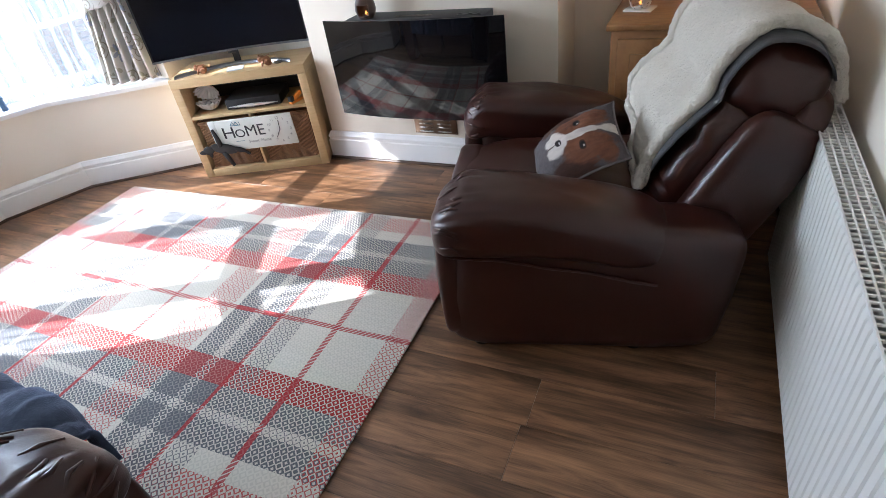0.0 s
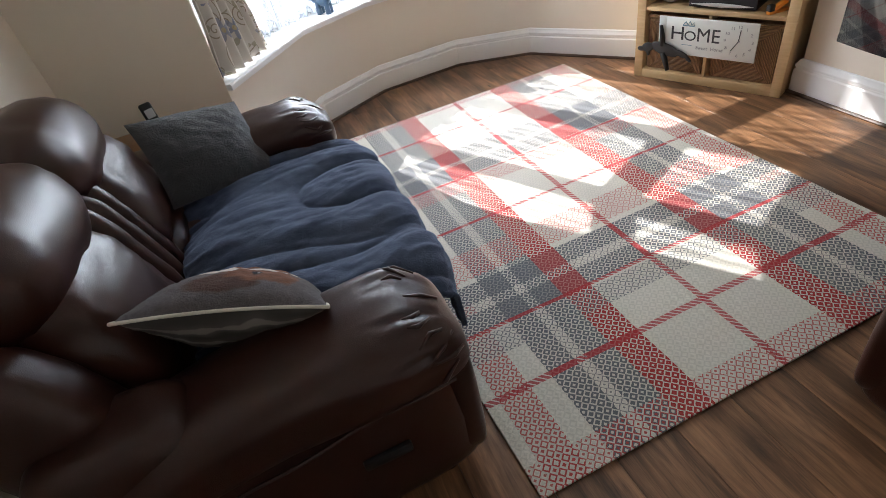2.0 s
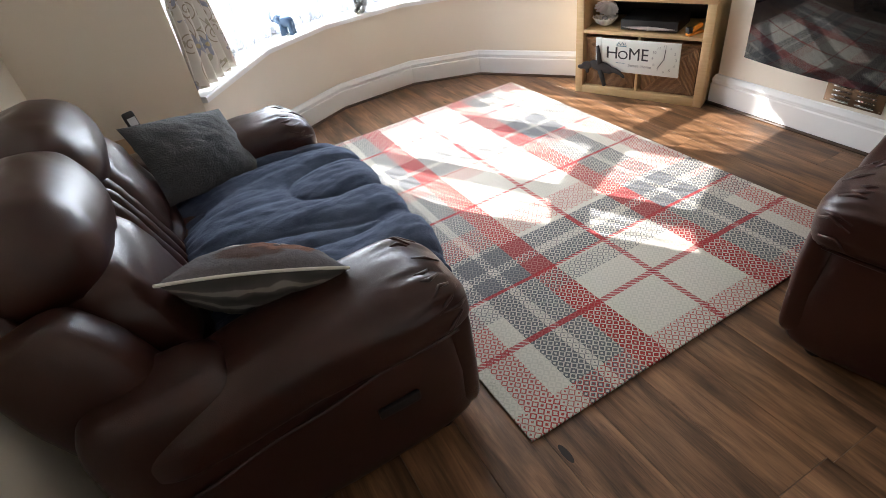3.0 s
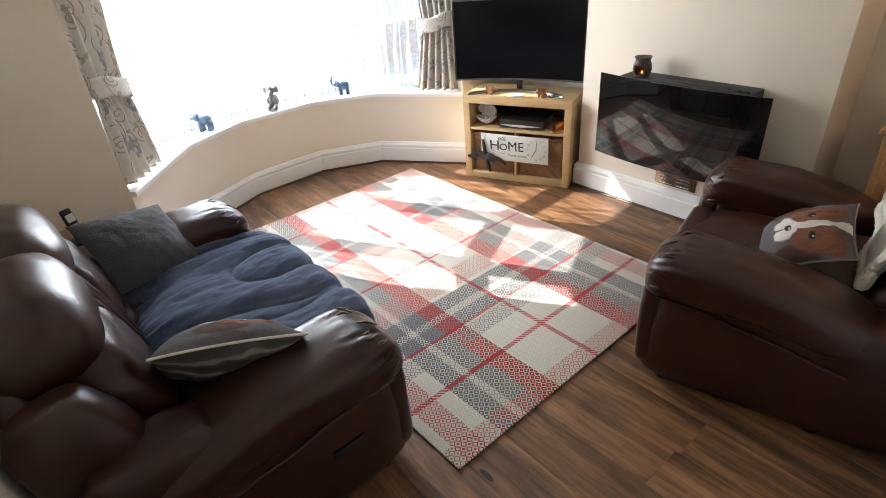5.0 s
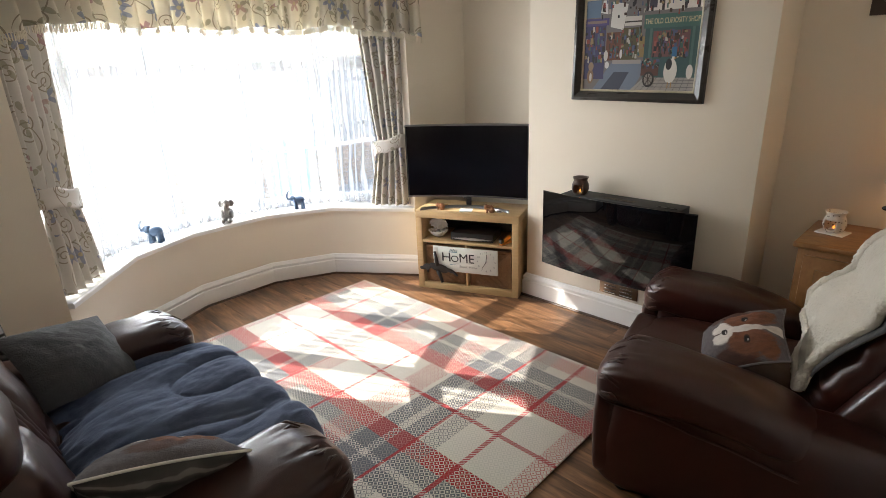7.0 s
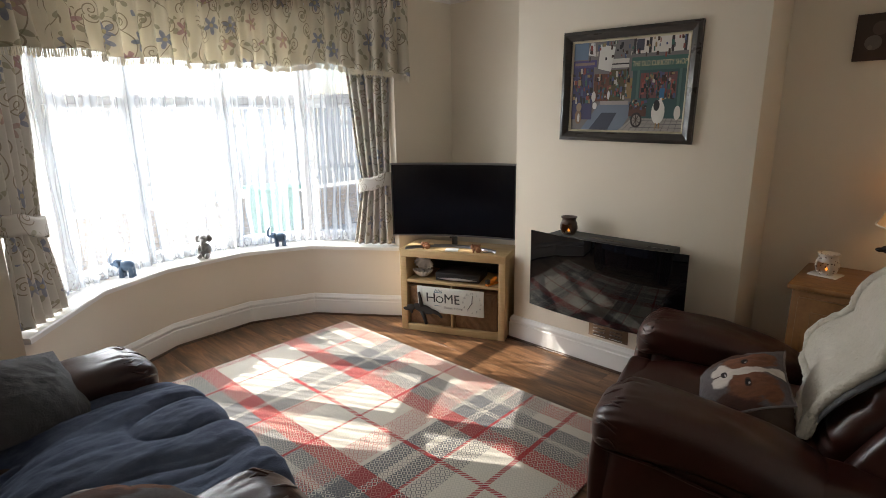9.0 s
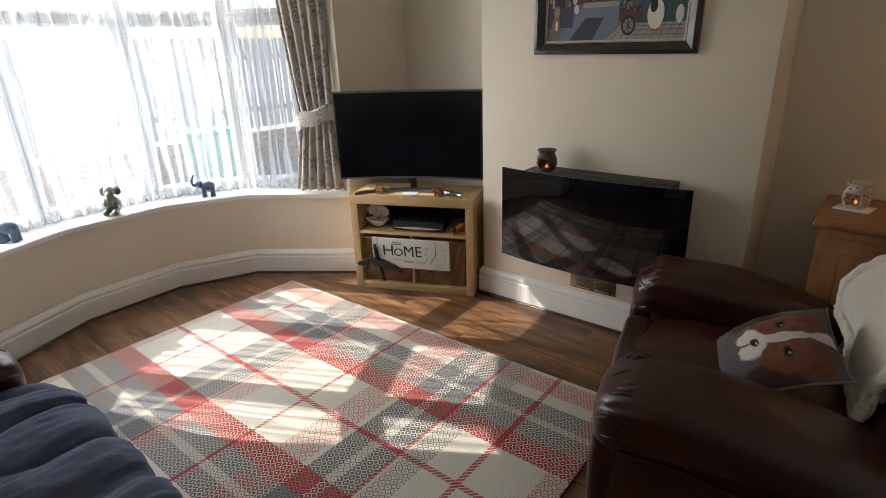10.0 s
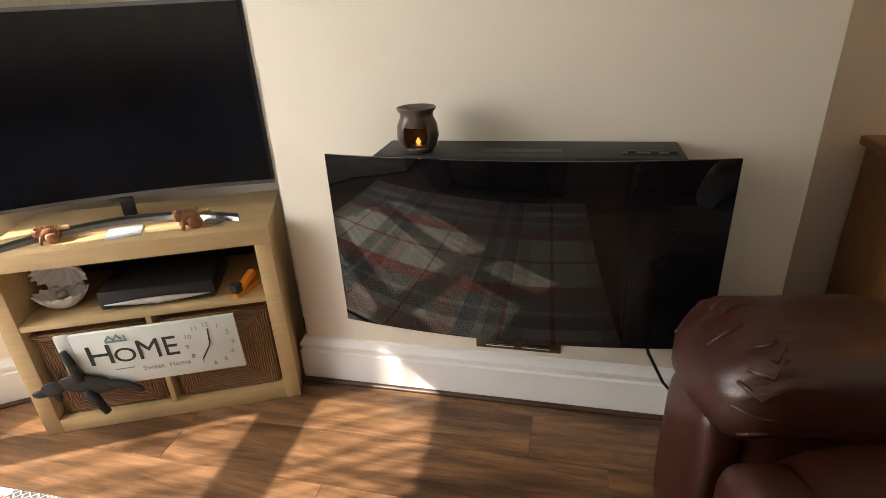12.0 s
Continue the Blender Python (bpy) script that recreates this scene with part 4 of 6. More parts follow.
            puff(bm, (0, 0, 0), (0.042, 0.115, 0.245), 0.5, 0.8, Matrix.Translation((k, yy, zz0)) @ tilt, wrinkle=0.006, freq=11, seed=k * 90, nu=28, nv=40)
            part("back_roll", bm, mat, th, smooth=180)
    bm = bmesh.new()
    yy, zz0 = up_back(0.15, 0.165)
    puff(bm, (0, 0, 0), (inner / 2 + 0.045, 0.055, 0.36), 0.35, 0.3, Matrix.Translation((0, yy, zz0)) @ tilt, wrinkle=0.006, freq=5)
    part("back_panel", bm, mat, th, smooth=180)
    for sx in (-1, 1):
        bm = bmesh.new()
        yy, zz0 = up_back(0.06, 0.115)
        puff(bm, (0, 0, 0), (0.085 if seats > 1 else 0.055, 0.125, 0.36), 0.45, 0.60, Matrix.Translation((sx * (inner / 2 + (0.075 if seats > 1 else 0.03)), yy, zz0)) @ tilt, wrinkle=0.008, freq=6, seed=sx + 40, nu=40, nv=32)
        part("back_wing", bm, mat, th, smooth=180)
        if seats == 1:
            continue
        bm = bmesh.new()
        yb = up_back(0.15, 0.165)[0]
        puff(bm, (0, 0, 0), (arm * 0.40, (yb - al * 0.72) / 2 + 0.05, 0.29), 0.35, 0.45, Matrix.Translation((sx * (inner / 2 + arm * 0.52), (yb + al * 0.72) / 2 - 0.01, 0.31)), wrinkle=0.006, freq=6, seed=sx + 50)
        part("rear_side_panel", bm, mat, th, smooth=180)
    bm = box(bmesh.new(), -inner / 2 + 0.02, inner / 2 - 0.02, 0.12, depth * 0.80, 0.03, 0.30, 0.01)
    part("base_frame", bm, MATT_BLACK, th)
    for x in (-W / 2 + 0.09, W / 2 - 0.09):
        for y in (0.12, al * 0.88):
            part("foot", lathe(bmesh.new(), [(0.028, 0.0), (0.03, 0.012), (0.03, 0.04)], 14, x, y), MATT_BLACK, th)
    if name == "sofa":
        bm = box(bmesh.new(), -inner / 2 - arm + 0.004, -inner / 2 - arm + 0.020, 0.20, 0.32, 0.255, 0.29, 0.006)
        part("recliner_handle", bm, BLACK, th, "black plastic release lever")
    return th


sofa = recliner("sofa", 2, 0.97, 0.275, 1.01, LEATHER, pose(-0.280, -2.26, 0, 0, 0, 180), "two-seat dark brown leather reclining sofa with plump headrests", "sofa", 17.0, 0.86, 0.675)
CHAIR_LEAN, CHAIR_BACK = 27.0, 0.745
chair = recliner("armchair", 1, 0.56, 0.275, 1.02, LEATHER_CHAIR, pose(0.612, -0.859, 0, 0, 0, -76), "red-brown leather recliner armchair with a fleece over its back", "armchair", CHAIR_LEAN, 0.715, CHAIR_BACK)


# blue throw over the sofa seat, hanging a little over the front
def throw_at(s, t):
    # flat over the seat, round the front edge, then down the footrest
    flat, R, drop = 0.61, 0.085, 0.10
    x = -0.79 + 0.995 * s
    L = t * (flat + R * math.pi / 2 + drop)
    if L < flat:
        y, z, ny, nz = -2.88 + L, 0.468, 0.0, 1.0
    elif L < flat + R * math.pi / 2:
        a = (L - flat) / R
        y, z, ny, nz = -2.27 + R * math.sin(a), 0.468 - R * (1 - math.cos(a)), math.sin(a), math.cos(a)
    else:
        y, z, ny, nz = -2.27 + R, 0.468 - R - (L - flat - R * math.pi / 2), 1.0, 0.0
    # broad soft billows from back to front with pinched valleys, smaller ones running into them
    w = x + 0.10 * L + 0.055 * noise.noise(Vector((x * 3.1, L * 3.0, 7)))
    n1 = noise.noise(Vector((w * 5.4, L * 1.5, 0.3)))
    n2 = noise.noise(Vector((w * 13.0, L * 4.0, 4.0)))
    n3 = noise.noise(Vector((x * 30.0, L * 24.0, 1.0)))
    n4 = noise.noise(Vector((w * 34.0, L * 7.0, 2.0)))
    h = 0.034 * min(1.0, abs(n1) * 2.4) ** 0.6 + 0.010 * abs(n2) ** 0.7 + 0.004 * abs(n4) + 0.003 * n3
    back = max(0.0, 1 - L / 0.16)
    h += 0.018 * back * abs(noise.noise(Vector((x * 21, L * 8, 9)))) - 0.03 * back ** 2
    h += 0.018 * math.sin(math.pi * min(1.0, L / 0.62)) ** 0.7 - 0.035 * abs(2 * s - 1) ** 9
    if L > flat + R:
        h *= 0.75
    return (x + 0.012 * noise.noise(Vector((L * 4, x, 2))), y + ny * h, z + nz * h)


bm = bmesh.new()
grid(bm, throw_at, 170, 130)
throw = part("throw_blanket", bm, THROW, smooth=180)
throw.modifiers.new("thick", "SOLIDIFY").thickness = 0.016
tagged(throw, "navy plush throw rumpled over the sofa seat", "blanket")


def pillow(name, w, h, d, m, front, back, label, edge=None, flop=0.0):
    th = thing(name, m, label, "cushion")
    for sgn, mt, nm in ((1, front, "cushion_front"), (-1, back, "cushion_back")):
        bm = bmesh.new()

        def at(s, t, sgn=sgn):
            x, y = 2 * s - 1, 2 * t - 1
            k = max(0.0, (1 - abs(x) ** 2.2) * (1 - abs(y) ** 2.2)) ** 0.62
            px = x * w / 2 * (1 - 0.05 * (1 - abs(y) ** 2))
            py = y * h / 2 * (1 - 0.05 * (1 - abs(x) ** 2))
            z = sgn * d / 2 * k * (1 + 0.16 * noise.noise(Vector((x * 2, y * 2, sgn))))
            z += 0.006 * noise.noise(Vector((x * 7, y * 7, sgn * 2))) * (k > 0) - flop * (x * x + y * y) * 0.5
            return (px, py, z)
        rows = grid(bm, at, 34, 34)
        if sgn < 0:
            bmesh.ops.reverse_faces(bm, faces=bm.faces)
        part(nm, bm, mt, th, smooth=180)
    if edge:
        bm = bmesh.new()
        pts = []
        for i in range(81):
            a = 4 * (i % 80) / 80
            k, f = int(a), a - int(a)
            x, y = ((2 * f - 1, -1), (1, 2 * f - 1), (1 - 2 * f, 1), (-1, 1 - 2 * f))[k]
            pts.append((x * w / 2 * (1 - 0.05 * (1 - y * y)), y * h / 2 * (1 - 0.05 * (1 - x * x)), -flop * (x * x + y * y) * 0.5))
        tube(bm, pts, 0.0042, 8)
        part("piping", bm, edge, th, "pale corded edge")
    return th


def axes_pose(c, ydir, normal):
    z = Vector(normal).normalized()
    y = Vector(ydir)
    y = (y - z * y.dot(z)).normalized()
    m = Matrix((y.cross(z), y, z)).transposed().to_4x4()
    m.translation = c
    return m


pillow("cushion", 0.40, 0.42, 0.175, pose(0.120, -2.71, 0.575, -18, -41, 0), DOGPRINT, LEAFPRINT, "grey tweed cushion with leaf-print back, lying against the sofa arm", PIPING, 0.02)
pillow("cushion", 0.40, 0.37, 0.13, axes_pose((-0.753, -2.724, 0.612), (-0.302, -0.084, 0.156), (0.49, 0.37, 0.79)), GREY_PLUSH, GREY_PLUSH, "charcoal plush cushion leaning in the sofa corner", None, 0.015)
pillow("cushion", 0.31, 0.33, 0.13, axes_pose((1.063, -0.84, 0.572), (0.83, 0.17, 0.50), (-0.45, -0.36, 0.80)), DOGPRINT, LEAFPRINT, "grey tweed cushion printed with a brown and white dog's face", TWEED, 0.045)


# cream fleece over the top of the armchair
CM = chair.matrix_world.copy()


LB = radians(CHAIR_LEAN)


def fleece_at(s, t):
    # s across the chair (0 far, 1 near), t from the front hem over the top to the rear hem
    x = -0.345 + 0.555 * s
    L = t * 0.98
    hang = 0.20 + 0.10 * s
    edge = abs(s - 0.5) * 2
    hy, hz = CHAIR_BACK + 0.455 * math.sin(LB) + 0.045 * math.cos(LB), 0.40 + 0.455 * math.cos(LB) - 0.045 * math.sin(LB)
    ry, rz = 0.168, 0.180
    over = 0.62
    if L < hang:
        k = L / hang                                  # up the front of the cushions to the headrest's front
        z = hz - 0.02 - (1 - k) * (hang - 0.02)
        y = CHAIR_BACK + (z - 0.40) * math.tan(LB) - 0.115 - 0.045 * math.sin(math.pi * k * 0.9) - 0.03 * (1 - k)
        z = max(z, 0.47)
    elif L < hang + over:
        a = (L - hang) / over * 1.0 * math.pi - 0.05
        y = hy - ry * math.cos(a)
        z = hz + rz * math.sin(a) + 0.012
    else:
        k = (L - hang - over) / (0.98 - hang - over)
        a = 1.0 * math.pi - 0.05
        y, z = hy - ry * math.cos(a) + 0.02 * k, hz + rz * math.sin(a) + 0.012 - 0.06 * k
    y += -0.012 * noise.noise(Vector((s * 3, t * 4, 3))) - 0.008 * math.sin(s * 11 + t * 3) * (1 if L < hang else 0.3)
    z += 0.010 * noise.noise(Vector((s * 5, t * 6, 1))) - 0.015 * edge ** 4
    x += 0.018 * noise.noise(Vector((t * 5, s, 8)))
    curl = 0.0022 * noise.noise(Vector((s * 60, t * 110, 6)))
    return tuple(CM @ Vector((x, y - curl, z + curl)))


throw2 = thing("fleece_blanket", None, "cream sherpa fleece with grey backing draped over the armchair", "blanket")
bm = bmesh.new()
grid(bm, fleece_at, 110, 190)
ob = part("sherpa_face", bm, SHERPA, throw2, smooth=180)
ob.modifiers.new("thick", "SOLIDIFY").thickness = 0.028
bm = bmesh.new()
for s in (0.0, 1.0):
    tube(bm, [fleece_at(s, i / 60) for i in range(61)], 0.021, 8)
tube(bm, [fleece_at(i / 40, 0.0) for i in range(41)], 0.019, 8)
bmesh.ops.subdivide_edges(bm, edges=bm.edges[:], cuts=1, use_grid_fill=True)
for v in bm.verts:
    v.co += noise.noise_vector(v.co * 70) * 0.005
part("rolled_edge", bm, SHERPA, throw2, "curly cream sherpa edge", 180)
bm = bmesh.new()
CI = CM.inverted()


def lining_at(s, t):
    p = CI @ Vector(fleece_at(0.80 + 0.29 * s, 0.10 + 0.82 * t))
    c = Vector((p.x, CHAIR_BACK + 0.455 * math.sin(LB) + 0.03, 0.84))
    return tuple(CM @ (p + (c - p).normalized() * 0.022))


grid(bm, lining_at, 14, 70)
ob = part("lining", bm, SHERPA_LINING, throw2, "smooth dark grey underside", 180)
ob.modifiers.new("thick", "SOLIDIFY").thickness = 0.006


# ---- television unit ----
UM = pose(-0.946, -0.266, 0, 0, 0, 23.5)
UW, UD, UH = 0.787, 0.36, 0.616
unit = thing("tv_cabinet", UM, "pale oak veneer television cabinet with an open shelf", "cabinet")
hx = UW / 2
part("top", nbox(-hx, hx, 0, UD, UH - 0.052, UH, 0.002), OAK, unit)
for sx in (-1, 1):
    part("side_panel", nbox(min(sx * hx, sx * (hx - 0.048)), max(sx * hx, sx * (hx - 0.048)), 0.001, UD, 0, UH - 0.0525, 0.002), OAK, unit)
part("bottom_panel", nbox(-hx + 0.0485, hx - 0.0485, 0.002, UD, 0.0, 0.048, 0.002), OAK, unit)
part("shelf", nbox(-hx + 0.0485, hx - 0.0485, 0.004, UD, 0.372, 0.392, 0.002), OAK, unit)
part("divider", nbox(-0.008, 0.008, 0.006, UD, 0.0485, 0.3715, 0.001), OAK, unit)
part("back_panel", nbox(-hx + 0.0485, hx - 0.0485, UD - 0.012, UD - 0.002, 0.0485, UH - 0.053), MATT_BLACK, unit, "dark hardboard back")
for cx in (-0.178, 0.178):
    b = thing("basket", UM @ pose(cx, 0.175, 0.0485), "brown woven seagrass storage basket in the cabinet", "basket", "baskets in the cabinet")
    bm = bmesh.new()
    box(bm, -0.158, 0.158, -0.150, 0.150, 0.0, 0.285, 0.012, seg=3)
    for v in bm.verts:
        v.co.x += 0.003 * noise.noise(v.co * 18)
        v.co.y += 0.003 * noise.noise(v.co * 15)
    for v in bm.verts:
        v.co.z -= 0.14
    part("body", bm, WICKER, b, m=Matrix.Translation((0, 0, 0.14)))
    bm = bmesh.new()
    tube(bm, [(-0.155, -0.15, 0.292), (-0.05, -0.154, 0.288), (0.05, -0.152, 0.291), (0.155, -0.15, 0.289), (0.155, 0.15, 0.29), (-0.155, 0.15, 0.29), (-0.155, -0.15, 0.292)], 0.010, 8)
    part("rim", bm, WICKER, b, smooth=180)

# hanging clock board with raised letters
sign = thing("wall_clock", UM @ pose(0.019, -0.004, 0.167, 4, 0, 0) @ Matrix.Diagonal((1.07, 1, 0.96, 1)), "white distressed HOME board with a small clock, propped on the baskets", "clock")
part("board", nbox(-0.215, 0.215, -0.016, -0.004, 0.0, 0.205, 0.002), WHITE_WOOD, sign)
part("side_strip", nbox(-0.251, -0.2155, -0.015, -0.004, 0.004, 0.207, 0.002), WHITE_WOOD, sign)


def lettering(txt, size, x, z, mat, parent, depth=0.001, align="LEFT", y=-0.0165, squeeze=1.0):
    cu = bpy.data.curves.new("lettering", "FONT")
    cu.body, cu.size, cu.extrude, cu.align_x = txt, size, depth, align
    cu.materials.append(mat)
    ob = new("lettering", cu)
    ob.parent = parent
    ob.matrix_local = pose(x, y, z, 90, 0, 0) @ Matrix.Diagonal((squeeze, 1, 1, 1))
    return ob


lettering("H", 0.105, -0.192, 0.086, INK, sign)
lettering("O", 0.075, -0.122, 0.086, INK, sign)
lettering("ME", 0.105, -0.062, 0.086, INK, sign, squeeze=0.85)
lettering("Sweet  Home", 0.026, -0.060, 0.042, PALE_INK, sign, squeeze=0.9)
part("underline", nbox(-0.13, -0.08, -0.0168, -0.0158, 0.058, 0.061), BLUE_INK, sign)
bm = bmesh.new()
tube(bm, [(-0.128, -0.017, 0.170), (-0.116, -0.017, 0.188), (-0.106, -0.017, 0.172), (-0.096, -0.017, 0.190), (-0.086, -0.017, 0.172), (-0.078, -0.017, 0.186), (-0.074, -0.017, 0.166), (-0.128, -0.017, 0.166)], 0.003, 6)
part("crown", bm, BLUE_INK, sign, "dusty blue painted crown")
for k, n in enumerate((12, 1, 2, 3, 4, 5, 6, 7, 8, 9, 10, 11)):
    a = math.pi / 2 - k * math.pi / 6
    lettering(str(n), 0.022, 0.135 + 0.062 * math.cos(a), 0.108 + 0.076 * math.sin(a) - 0.008, PALE_INK, sign, align="CENTER")
bm = bmesh.new()
tube(bm, [(0.135, -0.019, 0.108), (0.140, -0.019, 0.168)], 0.0022, 6)
part("minute_hand_bar", bm, INK, sign)
bm = bmesh.new()
tube(bm, [(0.135, -0.019, 0.108), (0.106, -0.019, 0.056)], 0.0022, 6)
part("hour_hand_bar", bm, INK, sign)
part("clock_boss", lathe(bmesh.new(), [(0.006, 0), (0.006, 0.004)], 12), SILVER, sign, m=pose(0.135, -0.0165, 0.108, 90, 0, 0))
figure("dog_silhouette", [((0.01, 0, 0), (0.082, 0.007, 0.034), (0, 14, 0)), ((-0.088, 0, 0.0), (0.036, 0.007, 0.026), (0, -20, 0)), ((-0.125, 0, -0.012), (0.024, 0.007, 0.014)), ((-0.085, 0.002, -0.024), (0.012, 0.006, 0.026)),
                          ((0.098, 0, -0.016), (0.045, 0.007, 0.016), (0, 20, 0)), ((0.14, 0, -0.040), (0.022, 0.007, 0.010), (0, 45, 0))],
       MATT_BLACK, UM @ pose(-0.215, -0.032, 0.190, 4, 0, 0), "flat black leaping dog ornament hooked on the clock board", "ornament",
       tubes=[([(-0.005, 0, 0.02), (-0.010, 0, 0.08), (-0.018, 0, 0.128)], lambda s: 0.017 - 0.008 * s), ([(0.0, 0, -0.02), (0.016, 0, -0.07), (0.030, 0, -0.118)], lambda s: 0.017 - 0.006 * s)])

# set-top box, shell dish, toy on the shelf
stb = thing("set_top_box", UM @ pose(0.035, 0.03, 0.392), "glossy black set-top box with a silver front strip", "set-top box")
bm = box(bmesh.new(), -0.165, 0.165, 0.0, 0.22, 0.006, 0.066, 0.008)
part("casing", bm, BLACK, stb)
bm = bmesh.new()
grid(bm, lambda s, t: ((s - 0.5) * 0.30, -0.003 - 0.004 * math.sin(math.pi * s), 0.024 + (t - 0.5) * 0.020 * math.sin(math.pi * min(max(s, 0.03), 0.97))), 24, 2)
ob = part("front_strip", bm, SILVER, stb, "brushed silver strip")
ob.modifiers.new("thick", "SOLIDIFY").thickness = 0.003
part("ring_button", lathe(bmesh.new(), [(0.011, 0), (0.011, 0.003), (0.008, 0.003), (0.008, 0.001)], 20), SILVER, stb, m=pose(0, -0.006, 0.024, 90, 0, 0))
for x in (-0.13, 0.13):
    part("foot", lathe(bmesh.new(), [(0.012, 0), (0.012, 0.007)], 10, x, 0.11), BLACK, stb)

shell = thing("shell_ornament", UM @ pose(-0.255, 0.10, 0.392), "white ceramic clam shell ornament, open, with a pearl", "ornament")


def clam(up):
    bm = bmesh.new()

    def at(s, t):
        a = math.pi * (0.0 + s) * 2
        r = t
        rib = 1 + 0.06 * math.cos(a * 14)
        x, y = 0.074 * r * math.cos(a) * rib, 0.058 * r * math.sin(a) * rib
        return (x, y, 0.052 * (r ** 2.2) * rib)
    grid(bm, at, 112, 9, wrap=True)
    bmesh.ops.remove_doubles(bm, verts=bm.verts, dist=1e-5)
    return bm


ob = part("lower_shell", clam(0), WHITE_CER, shell, smooth=180)
ob.modifiers.new("thick", "SOLIDIFY").thickness = 0.005
ob = part("upper_shell", clam(1), WHITE_CER, shell, smooth=180, m=pose(0.0, 0.062, 0.122, 120, 0, 0))
ob.modifiers.new("thick", "SOLIDIFY").thickness = 0.005
part("pearl", puff(bmesh.new(), (0, 0.0, 0.042), (0.018, 0.018, 0.018), 1, 1, nu=16, nv=10), SILVER, shell, smooth=180)
toy = thing("stapler", UM @ pose(0.285, 0.06, 0.392, 0, 0, 60), "orange and black stapler standing on the shelf", "stapler")
part("base", nbox(-0.055, 0.055, -0.014, 0.014, 0.0, 0.014, 0.004), ORANGE, toy)
part("arm", nbox(-0.055, 0.05, -0.011, 0.011, 0.0, 0.022, 0.005, m=pose(0, 0, 0.018, 0, -22, 0)), ORANGE, toy)
part("hinge", nbox(-0.058, -0.028, -0.013, 0.013, 0.0142, 0.045, 0.004), BLACK, toy)

# curved television on its arc-shaped foot
TM = pose(-1.031, -0.157, UH, 0, 0, 29.4)
tv = thing("television", TM, "large curved black flat-screen television, switched off", "television")
TW, TH, ZB = 0.90, 0.53, 0.078


def tvx(s):
    x = (s - 0.5) * TW
    return x, 0.055 - 0.055 * (2 * s - 1) ** 2


def slab(z0, z1, y0, y1, w=1.0, n=30):
    bm = bmesh.new()
    q = []
    for i in range(n + 1):
        x, y = tvx(0.5 + (i / n - 0.5) * w)
        q.append([bm.verts.new((x, y + dy, z)) for dy, z in ((y0, z0), (y1, z0), (y1, z1), (y0, z1))])
    for a, b in zip(q, q[1:]):
        for k in range(4):
            l = (k + 1) % 4
            bm.faces.new((a[k], a[l], b[l], b[k]))
    bm.faces.new(q[0][::-1]), bm.faces.new(q[-1])
    bmesh.ops.recalc_face_normals(bm, faces=bm.faces)
    return bm


part("casing", slab(ZB, ZB + TH, 0.002, 0.045), BLACK, tv)
part("screen", slab(ZB + 0.011, ZB + TH - 0.010, -0.001, 0.0018, 0.975), SCREEN, tv, "dark glossy screen")
fr = part("bezel", slab(ZB, ZB + 0.0105, -0.004, 0.0016), GUNMETAL, tv, "thin dark silver rim")
part("top_rim", slab(ZB + TH - 0.0095, ZB + TH + 0.001, -0.004, 0.0016), GUNMETAL, tv)
part("neck", nbox(-0.020, 0.020, 0.080, 0.092, 0.008, ZB + 0.1, 0.004), BLACK, tv)
bm = bmesh.new()
pts = [(-0.33 + 0.66 * i / 24, 0.045 - 0.125 * (abs(i - 12) / 12) ** 2, 0.0) for i in range(25)]
rows = [[bm.verts.new((x, y + dy, z)) for dy, z in ((-0.016, 0.0), (0.016, 0.0), (0.012, 0.016), (-0.010, 0.012))] for x, y, _z in pts]
for a, b in zip(rows, rows[1:]):
    for k in range(4):
        bm.faces.new((a[k], a[(k + 1) % 4], b[(k + 1) % 4], b[k]))
bm.faces.new(rows[0][::-1]), bm.faces.new(rows[-1])
bmesh.ops.recalc_face_normals(bm, faces=bm.faces)
part("stand", bm, GUNMETAL, tv, "curved brushed silver foot")
part("sensor", nbox(-0.03, 0.03, 0.044, 0.05, ZB - 0.012, ZB - 0.0005, 0.002), BLACK, tv)


def frog(m):
    th = thing("wooden_frog", m, "carved wooden frog with a beater stick across its back", "ornament", "frogs on the cabinet")
    bm = bmesh.new()
    puff(bm, (0, 0, 0.026), (0.026, 0.02, 0.018), 0.8, 0.8, nu=18, nv=12)
    puff(bm, (-0.020, 0, 0.034), (0.016, 0.016, 0.014), 0.7, 0.7, nu=16, nv=10)
    for sy in (-1, 1):
        puff(bm, (0.012, sy * 0.020, 0.016), (0.018, 0.007, 0.016), 0.8, 0.8, nu=12, nv=8)
        tube(bm, [(-0.014, sy * 0.014, 0.024), (-0.020, sy * 0.022, 0.002)], 0.005, 6)
        puff(bm, (-0.024, sy * 0.009, 0.047), (0.005, 0.005, 0.005), 1, 1, nu=8, nv=6)
    for i in range(7):
        box(bm, -0.012 + i * 0.006, -0.009 + i * 0.006, -0.004, 0.004, 0.041, 0.049, 0.001)
    part("body", bm, TEAK, th, smooth=180)
    bm = bmesh.new()
    tube(bm, [(-0.035, 0.0, 0.036), (0.055, 0.004, 0.034)], lambda s: 0.004 + 0.003 * s, 8)
    part("beater", bm, OAK, th)
    return th


frog(UM @ pose(-0.215, 0.075, UH, 0, 0, 15))
frog(UM @ pose(0.165, 0.075, UH, 0, 0, 20) @ Matrix.Scale(1.15, 4))
coaster = part("coaster", nbox(-0.047, 0.047, -0.047, 0.047, 0, 0.004, 0.0015), CARD)
coaster.matrix_world = UM @ pose(-0.02, 0.085, UH, 0, 0, 12)
tagged(coaster, "square pale printed coaster on the cabinet", "coaster")
